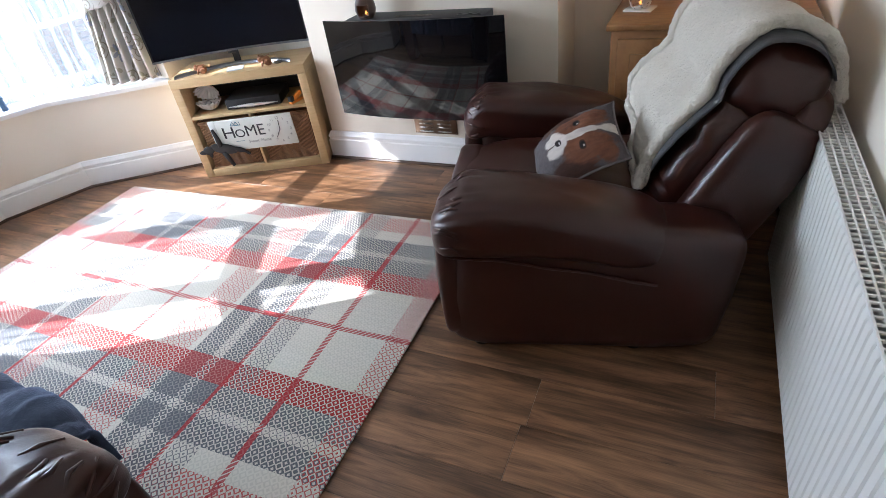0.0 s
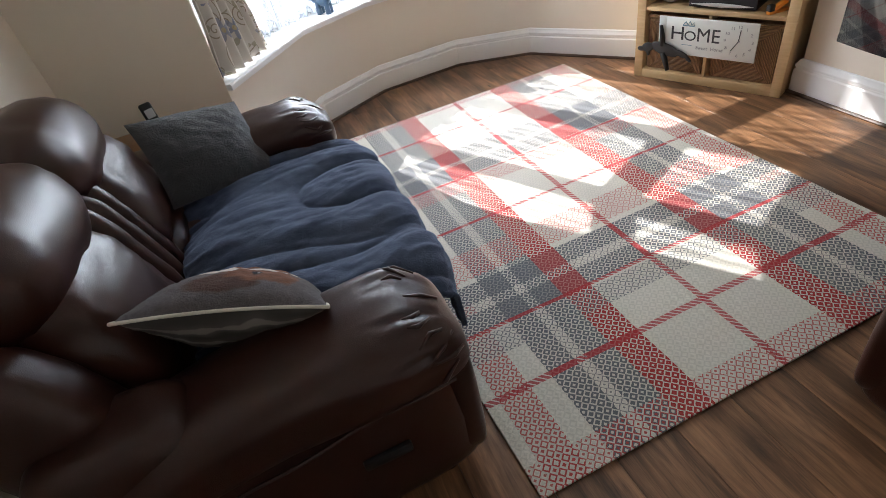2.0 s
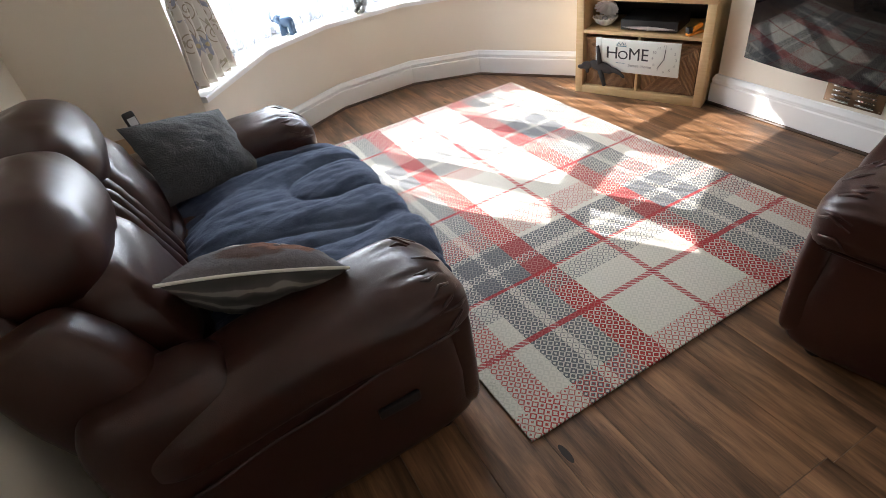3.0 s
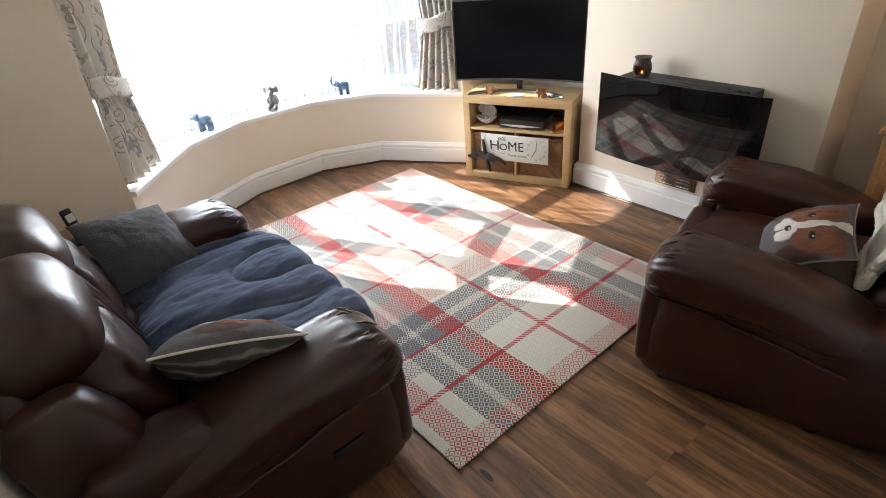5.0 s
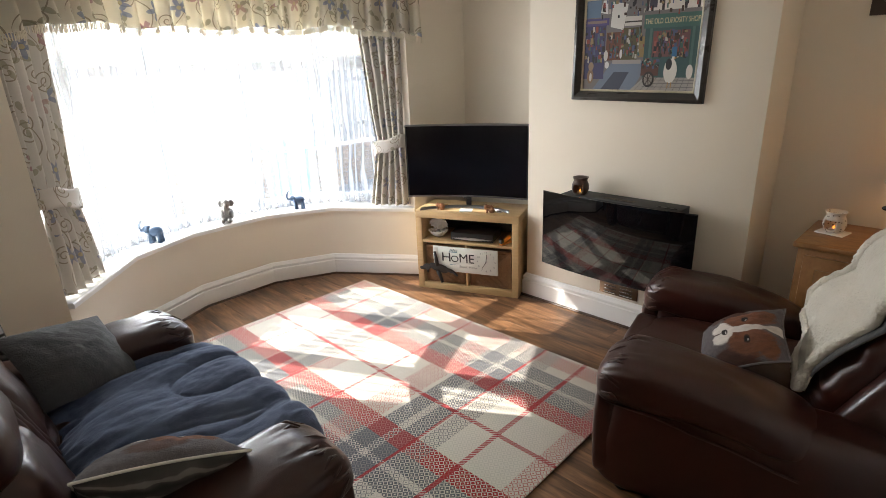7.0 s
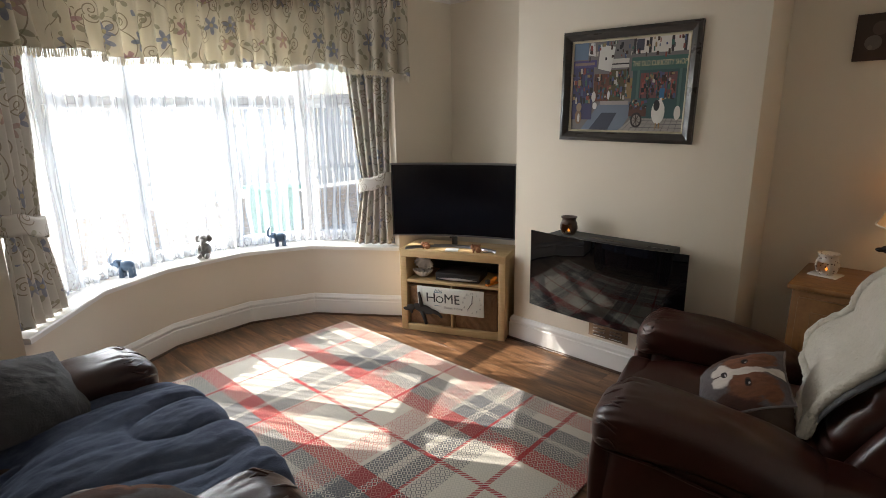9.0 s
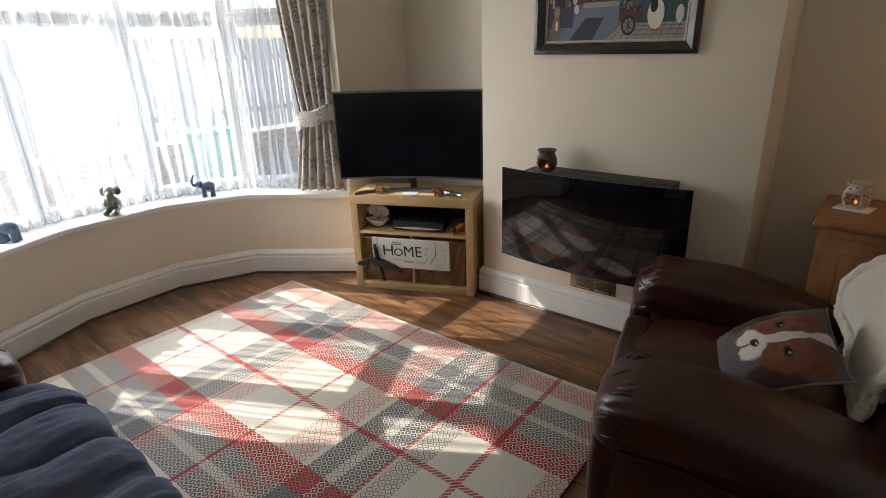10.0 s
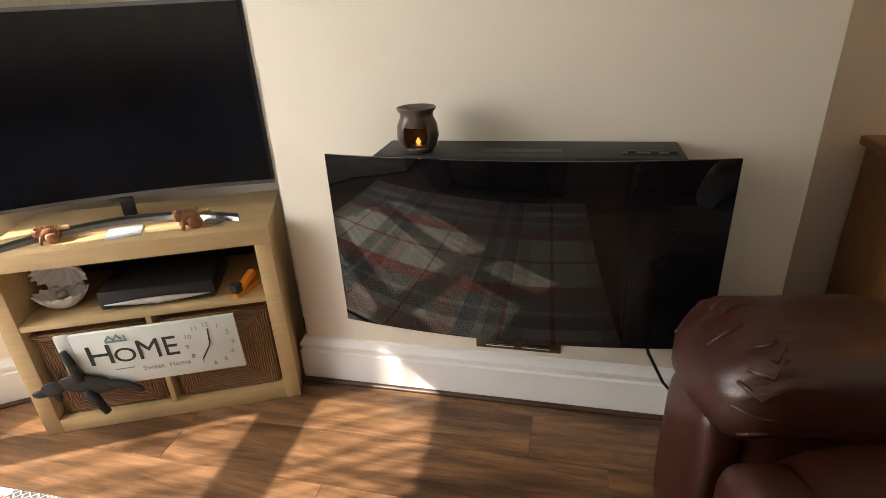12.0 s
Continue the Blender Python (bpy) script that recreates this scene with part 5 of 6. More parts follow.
key = thing("glass_dish", UM @ pose(0.235, 0.085, UH), "small clear glass dish on the cabinet", "dish")
part("dish", lathe(bmesh.new(), [(0.016, 0), (0.028, 0.006), (0.030, 0.010), (0.026, 0.009), (0.015, 0.004)], 20), CRYSTAL, key)

# ---- wall-hung electric fire ----
FX0, FX1, FZ0, FZ1 = -0.345, 0.618, 0.362, 0.849
fire = thing("electric_fire", pose((FX0 + FX1) / 2, 0, FZ0), "wall-hung electric fire with a curved black glass front", "fireplace")
FW, FH = FX1 - FX0, FZ1 - FZ0
part("casing", nbox(-FW / 2 + 0.125, FW / 2 - 0.105, -0.158, 0.0, 0.03, FH - 0.004, 0.004), MATT_BLACK, fire)


def fire_y(x):
    return -0.165 - 0.045 * (1 - (2 * x / FW) ** 2)


def curved(x0, x1, z0, z1, dy0, dy1, n=36):
    bm = bmesh.new()
    q = []
    for i in range(n + 1):
        x = x0 + (x1 - x0) * i / n
        y = fire_y(x)
        q.append([bm.verts.new((x, y + dy, z)) for dy, z in ((dy0, z0), (dy1, z0), (dy1, z1), (dy0, z1))])
    for a, b in zip(q, q[1:]):
        for k in range(4):
            bm.faces.new((a[k], a[(k + 1) % 4], b[(k + 1) % 4], b[k]))
    bm.faces.new(q[0][::-1]), bm.faces.new(q[-1])
    bmesh.ops.recalc_face_normals(bm, faces=bm.faces)
    return bm


part("glass_front", curved(-FW / 2, FW / 2, 0, FH, 0.0, 0.006), BLACK_GLASS, fire, "curved black reflective glass")
DIM, _n, _b = material("smoked_glass_panel", (0.011, 0.0092, 0.0082), 0.010, Specular_IOR_Level=0.62)
part("flame_window", curved(-FW / 2 + 0.155, FW / 2 - 0.16, 0.08, FH - 0.12, -0.0006, 0.0), DIM, fire, "smoked viewing window")
for i in range(30):
    x = -0.09 + 0.19 * i / 29
    part("vent_slot", nbox(x - 0.0022, x + 0.0022, -0.118, -0.085, FH - 0.0045, FH - 0.003), BLACK_GLASS, fire, smooth=0)
part("switch_strip", nbox(0.24, 0.36, -0.13, -0.112, FH - 0.0045, FH - 0.001, 0.001), BLACK, fire)
for x in (0.25, 0.30, 0.34):
    part("switch", nbox(x, x + 0.018, -0.127, -0.115, FH - 0.0008, FH + 0.004, 0.001), BLACK, fire)
bm = bmesh.new()
tube(bm, [(0.455, -0.03, 0.42), (0.47, -0.05, 0.36), (0.50, -0.06, 0.26), (0.55, -0.055, 0.16), (0.60, -0.05, 0.10), (0.66, -0.045, 0.075), (0.74, -0.04, 0.05)], 0.0045, 8)
cable = part("power_cable", bm, BLACK, smooth=180)
tagged(cable, "black mains cable hanging from the electric fire", "cable")


def burner(name, mat, m, label, scale=1.0):
    th = thing(name, m @ Matrix.Scale(scale, 4), label, "oil burner")
    bm = bmesh.new()
    prof = [(0.030, 0.0), (0.040, 0.012), (0.047, 0.035), (0.044, 0.060), (0.036, 0.078), (0.037, 0.086), (0.043, 0.093), (0.043, 0.097), (0.037, 0.095), (0.028, 0.087)]
    n = 40
    rows = []
    for r, z in prof:
        rows.append([bm.verts.new((r * math.cos(2 * math.pi * i / n), r * math.sin(2 * math.pi * i / n), z)) for i in range(n)])
    dense = len(prof) - 1
    for j in range(dense):
        for i in range(n):
            k = (i + 1) % n
            a = 2 * math.pi * (i + 0.5) / n
            hole = j in (1, 2) and abs(a - 1.5 * math.pi) < 0.58
            if not hole:
                bm.faces.new((rows[j][i], rows[j][k], rows[j + 1][k], rows[j + 1][i]))
    bm.faces.new(rows[0][::-1]), bm.faces.new(rows[-1])
    ob = part("pot", bm, mat, th, smooth=50)
    ob.modifiers.new("thick", "SOLIDIFY").thickness = 0.004
    part("tealight", lathe(bmesh.new(), [(0.018, 0.004), (0.018, 0.016)], 16), SILVER, th)
    part("flame", lathe(bmesh.new(), [(0.003, 0.0165), (0.006, 0.020), (0.004, 0.025), (0.001, 0.030)], 12), FLAME, th, "small orange flame", 180)
    return th


burner("oil_burner", BROWN_CER, pose(-0.112, -0.11, FZ1 - 0.004, 0, 0, 10), "dark brown glazed oil burner lit by a tealight on the fire", 1.12)
glow = new("tealight_glow", bpy.data.lights.new("tealight_glow", "POINT"))
glow.data.energy, glow.data.color, glow.data.shadow_soft_size = 0.003, (1.0, 0.4, 0.12), 0.006
glow.location = (-0.112, -0.115, FZ1 + 0.053)

# bronze wall vent with two rows of louvres; plate colour holds the slots' shade
vent = thing("wall_vent", pose(0.130, 0, 0.190), "bronze louvred air vent below the electric fire", "vent")
part("plate", nbox(-0.13, 0.13, -0.005, 0.0, 0.0, 0.105, 0.002), SLOT_BRONZE, vent)
for r in range(4):
    for c in (-1, 1):
        z = 0.016 + r * 0.022
        part("louvre", nbox(c * 0.055 - 0.042, c * 0.055 + 0.042, -0.004, 0.001, -0.005, 0.006, 0.001, m=pose(0, -0.0075, z, 35, 0, 0)), CHROME, vent)
for x in (-0.12, 0.12):
    for z in (0.01, 0.095):
        part("screw", lathe(bmesh.new(), [(0.004, 0), (0.003, 0.002)], 8), CHROME, vent, m=pose(x, -0.005, z, 90, 0, 0))

# ---- framed picture over the fire: a street of old shops in plain shapes ----
pic = thing("framed_picture", pose(0.135, 0, 1.397, 0, 0.8, 0), "framed painting of an old shopping street in a dark wooden frame", "picture")
PW, PH = 0.775, 0.605
FRAME_WOOD = wood("black_brown_frame", (0.012, 0.012, 0.011), (0.05, 0.042, 0.035), 0.3, (3, 20, 20))


def moulding(x0, x1, z0, z1, w, y0, y1, mat, name, lab=""):
    bm = bmesh.new()
    o = [(x0, z0), (x1, z0), (x1, z1), (x0, z1)]
    i = [(x0 + w, z0 + w), (x1 - w, z0 + w), (x1 - w, z1 - w), (x0 + w, z1 - w)]
    mid = [((a[0] * 0.62 + b[0] * 0.38), (a[1] * 0.62 + b[1] * 0.38)) for a, b in zip(o, i)]
    rows = [[bm.verts.new((x, y, z)) for x, z in r] for r, y in ((o, y0), (o, y1 * 0.75), (mid, y1), (i, y1 * 0.55), (i, y0))]
    for a, b in zip(rows, rows[1:]):
        for k in range(4):
            l = (k + 1) % 4
            bm.faces.new((a[k], a[l], b[l], b[k]))
    bmesh.ops.recalc_face_normals(bm, faces=bm.faces)
    return part(name, bm, mat, pic, lab)


moulding(-PW / 2, PW / 2, 0, PH, 0.050, 0.0, -0.034, FRAME_WOOD, "frame")
moulding(-PW / 2 + 0.0505, PW / 2 - 0.0505, 0.0505, PH - 0.0505, 0.012, 0.0, -0.016, paint("gilt_slip", (0.52, 0.46, 0.34), 0.5), "slip", "thin gilt inner edge")


def flat(name, pts, colour, y, mat=None):
    """A flat painted shape on the canvas."""
    bm = bmesh.new()
    f = [bm.verts.new((x, y, z)) for x, z in pts]
    bm.faces.new(f)
    bk = [bm.verts.new((x, y + 0.0006, z)) for x, z in pts]
    bm.faces.new(bk[::-1])
    for k in range(len(f)):
        l = (k + 1) % len(f)
        bm.faces.new((f[k], bk[k], bk[l], f[l]))
    bmesh.ops.recalc_face_normals(bm, faces=bm.faces)
    if mat is None:
        mat = paint("picture_" + name, tuple(c * (0.95 if min(colour) > 0.4 else 0.75) for c in colour), 0.55, 0.25, 0.05)
    return part(name, bm, mat, pic, smooth=0)


cw, ch = PW / 2 - 0.062, PH - 0.124


def pp(*uvs):
    """Canvas fractions (across, up) to the picture's own plane."""
    return [(-cw + 2 * cw * u, 0.062 + ch * v) for u, v in uvs]


def rect(u0, u1, v0, v1):
    return pp((u0, v0), (u1, v0), (u1, v1), (u0, v1))


flat("canvas", rect(0, 1, 0, 1), (0.22, 0.20, 0.20), -0.004)
flat("dark_street", pp((0.1, 0), (0.48, 0), (0.62, 0.32), (0.28, 0.32)), (0.20, 0.25, 0.34), -0.005)
flat("shadow_shape", pp((0.18, 0), (0.36, 0), (0.44, 0.2), (0.30, 0.2)), (0.05, 0.06, 0.10), -0.0058)
flat("paving", pp((0.46, 0), (1, 0), (1, 0.14), (0.58, 0.14)), (0.42, 0.39, 0.36), -0.0058)
flat("indigo_shop", rect(0, 0.20, 0.12, 0.80), (0.06, 0.055, 0.15), -0.006)
flat("indigo_fascia", rect(0, 0.225, 0.72, 0.80), (0.10, 0.08, 0.24), -0.007)
flat("shop_sign", rect(0.015, 0.205, 0.745, 0.775), (0.30, 0.22, 0.20), -0.0078)
flat("sky_roof", rect(0, 0.14, 0.81, 1.0), (0.16, 0.24, 0.36), -0.006)
flat("white_gable", pp((0.24, 0.70), (0.36, 0.66), (0.39, 0.93), (0.25, 0.97)), (0.66, 0.64, 0.60), -0.006)
flat("gull_shape", pp((0.14, 0.86), (0.21, 0.84), (0.20, 0.99), (0.16, 0.99)), (0.70, 0.68, 0.66), -0.0065)
flat("brown_shop", rect(0.21, 0.35, 0.33, 0.64), (0.17, 0.06, 0.035), -0.006)
flat("olive_shop", rect(0.35, 0.50, 0.33, 0.68), (0.10, 0.085, 0.035), -0.006)
flat("amber_window", rect(0.51, 0.58, 0.36, 0.58), (0.36, 0.25, 0.10), -0.006)
flat("stepped_wall", rect(0.28, 0.54, 0.29, 0.335), (0.44, 0.40, 0.38), -0.007)
flat("timber_upper", rect(0.55, 1.0, 0.84, 1.0), (0.66, 0.63, 0.58), -0.006)
for u in (0.55, 0.68, 0.86, 0.96):
    flat("timber", rect(u, u + 0.022, 0.84, 1.0), (0.05, 0.04, 0.045), -0.0068)
flat("dark_pane", rect(0.575, 0.64, 0.87, 0.99), (0.07, 0.07, 0.10), -0.0068)
flat("timber_upper", rect(0.37, 0.52, 0.70, 0.80), (0.58, 0.55, 0.50), -0.006)
flat("timber", rect(0.37, 0.52, 0.735, 0.75), (0.04, 0.035, 0.03), -0.0068)
flat("teal_shop", rect(0.56, 1.0, 0.14, 0.80), (0.05, 0.12, 0.12), -0.0064)
flat("teal_fascia", rect(0.545, 1.0, 0.66, 0.80), (0.07, 0.17, 0.15), -0.0072)
flat("shop_window", rect(0.63, 0.93, 0.36, 0.63), (0.20, 0.09, 0.09), -0.0072)
for k in range(7):
    flat("ware", rect(0.645 + 0.04 * k, 0.668 + 0.04 * k, 0.40 + 0.03 * (k % 3), 0.55 + 0.02 * (k % 2)), ((0.42, 0.12, 0.10), (0.30, 0.26, 0.22), (0.16, 0.10, 0.20))[k % 3], -0.008)
lettering("THE OLD CURIOSITY SHOP", 0.038, -cw + 2 * cw * 0.775, 0.062 + ch * 0.705, paint("picture_gold_letter", (0.55, 0.48, 0.30), 0.6), pic, 0.0003, "CENTER", -0.0082, 0.62)


def round_shape(name, u, v, ru, rv, colour, y):
    return flat(name, pp(*[(u + ru * math.cos(a), v + rv * math.sin(a)) for a in [2 * math.pi * i / 18 for i in range(18)]]), colour, y)


round_shape("goose_body", 0.80, 0.21, 0.055, 0.13, (0.72, 0.69, 0.64), -0.0085)
round_shape("goose_patch", 0.785, 0.28, 0.025, 0.06, (0.03, 0.03, 0.035), -0.0092)
flat("blue_hat", rect(0.80, 0.84, 0.36, 0.46), (0.05, 0.20, 0.42), -0.0092)
flat("cart", rect(0.55, 0.70, 0.16, 0.27), (0.13, 0.05, 0.04), -0.0085)
round_shape("cart_wheel", 0.62, 0.12, 0.05, 0.085, (0.04, 0.03, 0.03), -0.0092)
round_shape("cart_hub", 0.62, 0.12, 0.036, 0.062, (0.34, 0.30, 0.27), -0.0098)
for k in range(4):
    a = math.pi * k / 4 + 0.2
    du, dv = 0.038 * math.cos(a), 0.065 * math.sin(a)
    flat("spoke", pp((0.62 - du - 0.004, 0.12 - dv), (0.62 - du + 0.004, 0.12 - dv), (0.62 + du + 0.004, 0.12 + dv), (0.62 + du - 0.004, 0.12 + dv)), (0.05, 0.035, 0.03), -0.0104)
flat("goose_neck", rect(0.806, 0.826, 0.30, 0.38), (0.72, 0.69, 0.64), -0.0090)
flat("goose_beak", pp((0.826, 0.355), (0.850, 0.345), (0.826, 0.335)), (0.55, 0.25, 0.05), -0.0094)
for u in (0.785, 0.812):
    flat("goose_leg", rect(u, u + 0.007, 0.03, 0.09), (0.45, 0.25, 0.08), -0.0088)
round_shape("small_goose", 0.955, 0.20, 0.026, 0.075, (0.68, 0.65, 0.60), -0.0085)
round_shape("seated_dog", 0.072, 0.15, 0.032, 0.085, (0.30, 0.17, 0.10), -0.0085)
round_shape("dog_head", 0.076, 0.265, 0.026, 0.05, (0.40, 0.27, 0.18), -0.0090)
round_shape("dog_chest", 0.076, 0.14, 0.012, 0.05, (0.62, 0.58, 0.52), -0.0092)
round_shape("sitting_cat", 0.215, 0.385, 0.02, 0.06, (0.60, 0.58, 0.54), -0.0090)


def brushwork():
    m, nt, b = material("picture_brush_dabs", (0.2, 0.2, 0.2), 0.6)
    isl = nd(nt, "NewGeometry").outputs["Random Per Island"]
    c = ramp(nt, isl, [(0.0, (0.020, 0.018, 0.022, 1)), (0.26, (0.055, 0.030, 0.022, 1)), (0.42, (0.22, 0.055, 0.045, 1)), (0.54, (0.26, 0.19, 0.10, 1)), (0.66, (0.07, 0.09, 0.17, 1)), (0.78, (0.42, 0.39, 0.34, 1)), (0.90, (0.05, 0.12, 0.10, 1))], "CONSTANT").outputs[0]
    nt.links.new(c, b.inputs["Base Color"])
    return m


DABS = brushwork()


def dabs(name, u0, u1, v0, v1, n, su, sv, y, seed):
    """Small dabs of paint scattered over one part of the canvas."""
    R = random.Random(seed)
    bm = bmesh.new()
    for k in range(n):
        u, v = R.uniform(u0, u1), R.uniform(v0, v1)
        a, c = su * R.uniform(0.4, 1.3), sv * R.uniform(0.4, 1.3)
        yy = y - 0.0000012 * k
        vs = []
        for x, z in pp((u - a, v - c), (u + a, v - c * R.uniform(0.6, 1.2)), (u + a * R.uniform(0.5, 1.1), v + c), (u - a, v + c)):
            vs.append(bm.verts.new((x, yy, z)))
        bm.faces.new(vs)
    ob = part(name, bm, DABS, pic, smooth=0)
    ob["kind"] = "stuff"


dabs("shop_display", 0.64, 0.92, 0.37, 0.62, 120, 0.010, 0.022, -0.0083, 1)
dabs("cart_load", 0.555, 0.70, 0.245, 0.34, 45, 0.010, 0.014, -0.0088, 2)
dabs("street_detail", 0.22, 0.56, 0.36, 0.66, 85, 0.009, 0.026, -0.0066, 3)
dabs("indigo_detail", 0.012, 0.19, 0.30, 0.70, 55, 0.012, 0.030, -0.0074, 4)
dabs("roof_detail", 0.15, 0.98, 0.80, 0.99, 60, 0.010, 0.022, -0.0072, 5)
for k in range(9):
    flat("paving_joint", pp((0.50 + 0.055 * k, 0.0), (0.504 + 0.055 * k, 0.0), (0.600 + 0.046 * k, 0.14), (0.597 + 0.046 * k, 0.14)), (0.16, 0.15, 0.15), -0.0064)
for v in (0.035, 0.075, 0.11):
    flat("paving_joint", rect(0.57, 1.0, v, v + 0.006), (0.16, 0.15, 0.15), -0.0066)
for u in (0.60, 0.945):
    flat("shopfront_pillar", rect(u, u + 0.02, 0.15, 0.66), (0.10, 0.20, 0.18), -0.0076)
for u in (0.70, 0.775, 0.855):
    flat("glazing_bar", rect(u, u + 0.006, 0.36, 0.63), (0.04, 0.09, 0.08), -0.0086)
round_shape("goose_body", 0.23, 0.28, 0.02, 0.04, (0.66, 0.64, 0.62), -0.0085)
round_shape("goose_body", 0.355, 0.40, 0.012, 0.05, (0.66, 0.64, 0.62), -0.0085)


def canvas_print(x0, z1, size, tone, spots, label):
    th = thing("canvas_print", pose(x0 + size / 2, YN, z1 - size), label, "picture")
    part("canvas", nbox(-size / 2, size / 2, -0.020, -0.001, 0, size, 0.002), paint("print_ground", tone, 0.8, 0.5), th)
    for i, (u, v, r, c) in enumerate(spots):
        bm = bmesh.new()
        bm.faces.new([bm.verts.new(((u - 0.5) * size + r * size * math.cos(a), -0.0206 - 0.0008 * i, v * size + r * size * math.sin(a))) for a in [2 * math.pi * i / 16 for i in range(16)]])
        ex = bmesh.ops.extrude_face_region(bm, geom=list(bm.faces))
        for v_ in [e for e in ex["geom"] if isinstance(e, bmesh.types.BMVert)]:
            v_.co.y += 0.0005
        bmesh.ops.recalc_face_normals(bm, faces=bm.faces)
        part("printed_shape", bm, paint("print_tone", c, 0.8, 0.5), th, smooth=0)
    return th


canvas_print(1.092, 1.98, 0.205, (0.075, 0.05, 0.04), [(0.35, 0.38, 0.16, (0.19, 0.155, 0.135)), (0.45, 0.68, 0.15, (0.125, 0.09, 0.075)), (0.30, 0.28, 0.05, (0.26, 0.21, 0.18))], "small dark canvas print with a pale dog shape")
canvas_print(1.372, 1.81, 0.205, (0.22, 0.075, 0.05), [(0.40, 0.55, 0.18, (0.30, 0.23, 0.19)), (0.55, 0.40, 0.14, (0.27, 0.16, 0.12)), (0.38, 0.70, 0.07, (0.10, 0.06, 0.05))], "small reddish canvas print with a pale dog shape")

# ---- alcove cabinet, lamp and ornaments ----
CX0, CX1, CY0, CZ = 1.07, 1.81, -0.11, 0.785
cab = thing("oak_cabinet", pose((CX0 + CX1) / 2, CY0, 0), "honey oak cupboard with panelled doors in the alcove", "cabinet")
cw2 = (CX1 - CX0) / 2
part("top", nbox(-cw2 - 0.02, cw2 + 0.02, -0.02, 0.445, CZ - 0.028, CZ, 0.008, seg=3), HONEY, cab)
part("body", nbox(-cw2, cw2, 0.0, 0.44, 0.06, CZ - 0.0285, 0.004), HONEY, cab)
part("plinth", nbox(-cw2 + 0.01, cw2 - 0.01, 0.012, 0.42, 0.0, 0.0595, 0.003), HONEY, cab)
for sx in (-1, 1):
    d = part("door", nbox(min(sx * 0.004, sx * (cw2 - 0.03)), max(sx * 0.004, sx * (cw2 - 0.03)), -0.018, -0.001, 0.09, CZ - 0.06, 0.004), HONEY, cab)
    x0, x1 = sorted((sx * 0.06, sx * (cw2 - 0.085)))
    part("panel", nbox(x0, x1, -0.024, -0.0185, 0.15, CZ - 0.12, 0.005), HONEY, d)
    part("knob", lathe(bmesh.new(), [(0.006, 0), (0.006, 0.012), (0.014, 0.018), (0.012, 0.026)], 14), MATT_BLACK, d, m=pose(sx * 0.032, -0.018, 0.46, 90, 0, 0))

lamp = thing("table_lamp", pose(1.50, 0.165, CZ), "lit table lamp with a flared cream silk shade", "lamp")
part("base", lathe(bmesh.new(), [(0.075, 0), (0.075, 0.012), (0.03, 0.025), (0.018, 0.05), (0.022, 0.12), (0.035, 0.18), (0.020, 0.24), (0.010, 0.29), (0.010, 0.33)], 28), BROWN_CER, lamp)
bm = bmesh.new()
prof = [(0.192, 0.268), (0.167, 0.330), (0.145, 0.41), (0.130, 0.495), (0.120, 0.580)]
grid(bm, lambda s, t: (lambda r, z: (r * math.cos(2 * math.pi * s), r * math.sin(2 * math.pi * s), z))(*[prof[min(int(t * 4), 3)][k] + (prof[min(int(t * 4), 3) + 1][k] - prof[min(int(t * 4), 3)][k]) * (t * 4 - min(int(t * 4), 3)) for k in (0, 1)]), 48, 8, wrap=True)
ob = part("shade", bm, SHADE, lamp, "translucent cream silk shade", 180)
for k, (r, z) in enumerate(((0.192, 0.268), (0.120, 0.580))):
    bm = bmesh.new()
    tube(bm, [(r * math.cos(2 * math.pi * i / 48), r * math.sin(2 * math.pi * i / 48), z) for i in range(49)], 0.004, 6)
    part("rim", bm, FRINGE, ob)
for k in range(8):
    a = 2 * math.pi * k / 8 + 0.2
    bm = bmesh.new()
    tube(bm, [(r * 1.004 * math.cos(a), r * 1.004 * math.sin(a), z) for r, z in prof], 0.0028, 6)
    part("rib", bm, FRINGE, ob)
part("bulb", puff(bmesh.new(), (0, 0, 0.40), (0.028, 0.028, 0.04), 1, 1, nu=16, nv=12), material("lit_bulb", (1, 0.8, 0.5), 0.5, Emission_Color=(1.0, 0.62, 0.28, 1), Emission_Strength=3.0)[0], lamp, smooth=180)
bulb = new("lamp_light", bpy.data.lights.new("lamp_light", "POINT"))
bulb.data.energy, bulb.data.color, bulb.data.shadow_soft_size = 0.55, (1.0, 0.60, 0.28), 0.05
bulb.location = (1.50, 0.165, CZ + 0.42)

plate = part("saucer", nbox(-0.062, 0.062, -0.05, 0.05, 0.0, 0.008, 0.004), WHITE_CER)
plate.matrix_world = pose(1.158, 0.115, CZ, 0, 0, -12)
tagged(plate, "small white rectangular dish under the oil burner", "dish")
burner("oil_burner", MOTTLED_CER, pose(1.158, 0.115, CZ + 0.008, 0, 0, -18), "mottled cream pottery oil burner lit by a tealight on the cupboard", 1.05)
glow2 = new("tealight_glow", bpy.data.lights.new("tealight_glow", "POINT"))
glow2.data.energy, glow2.data.color, glow2.data.shadow_soft_size = 0.0015, (1.0, 0.4, 0.12), 0.006
glow2.location = (1.158, 0.11, CZ + 0.055)
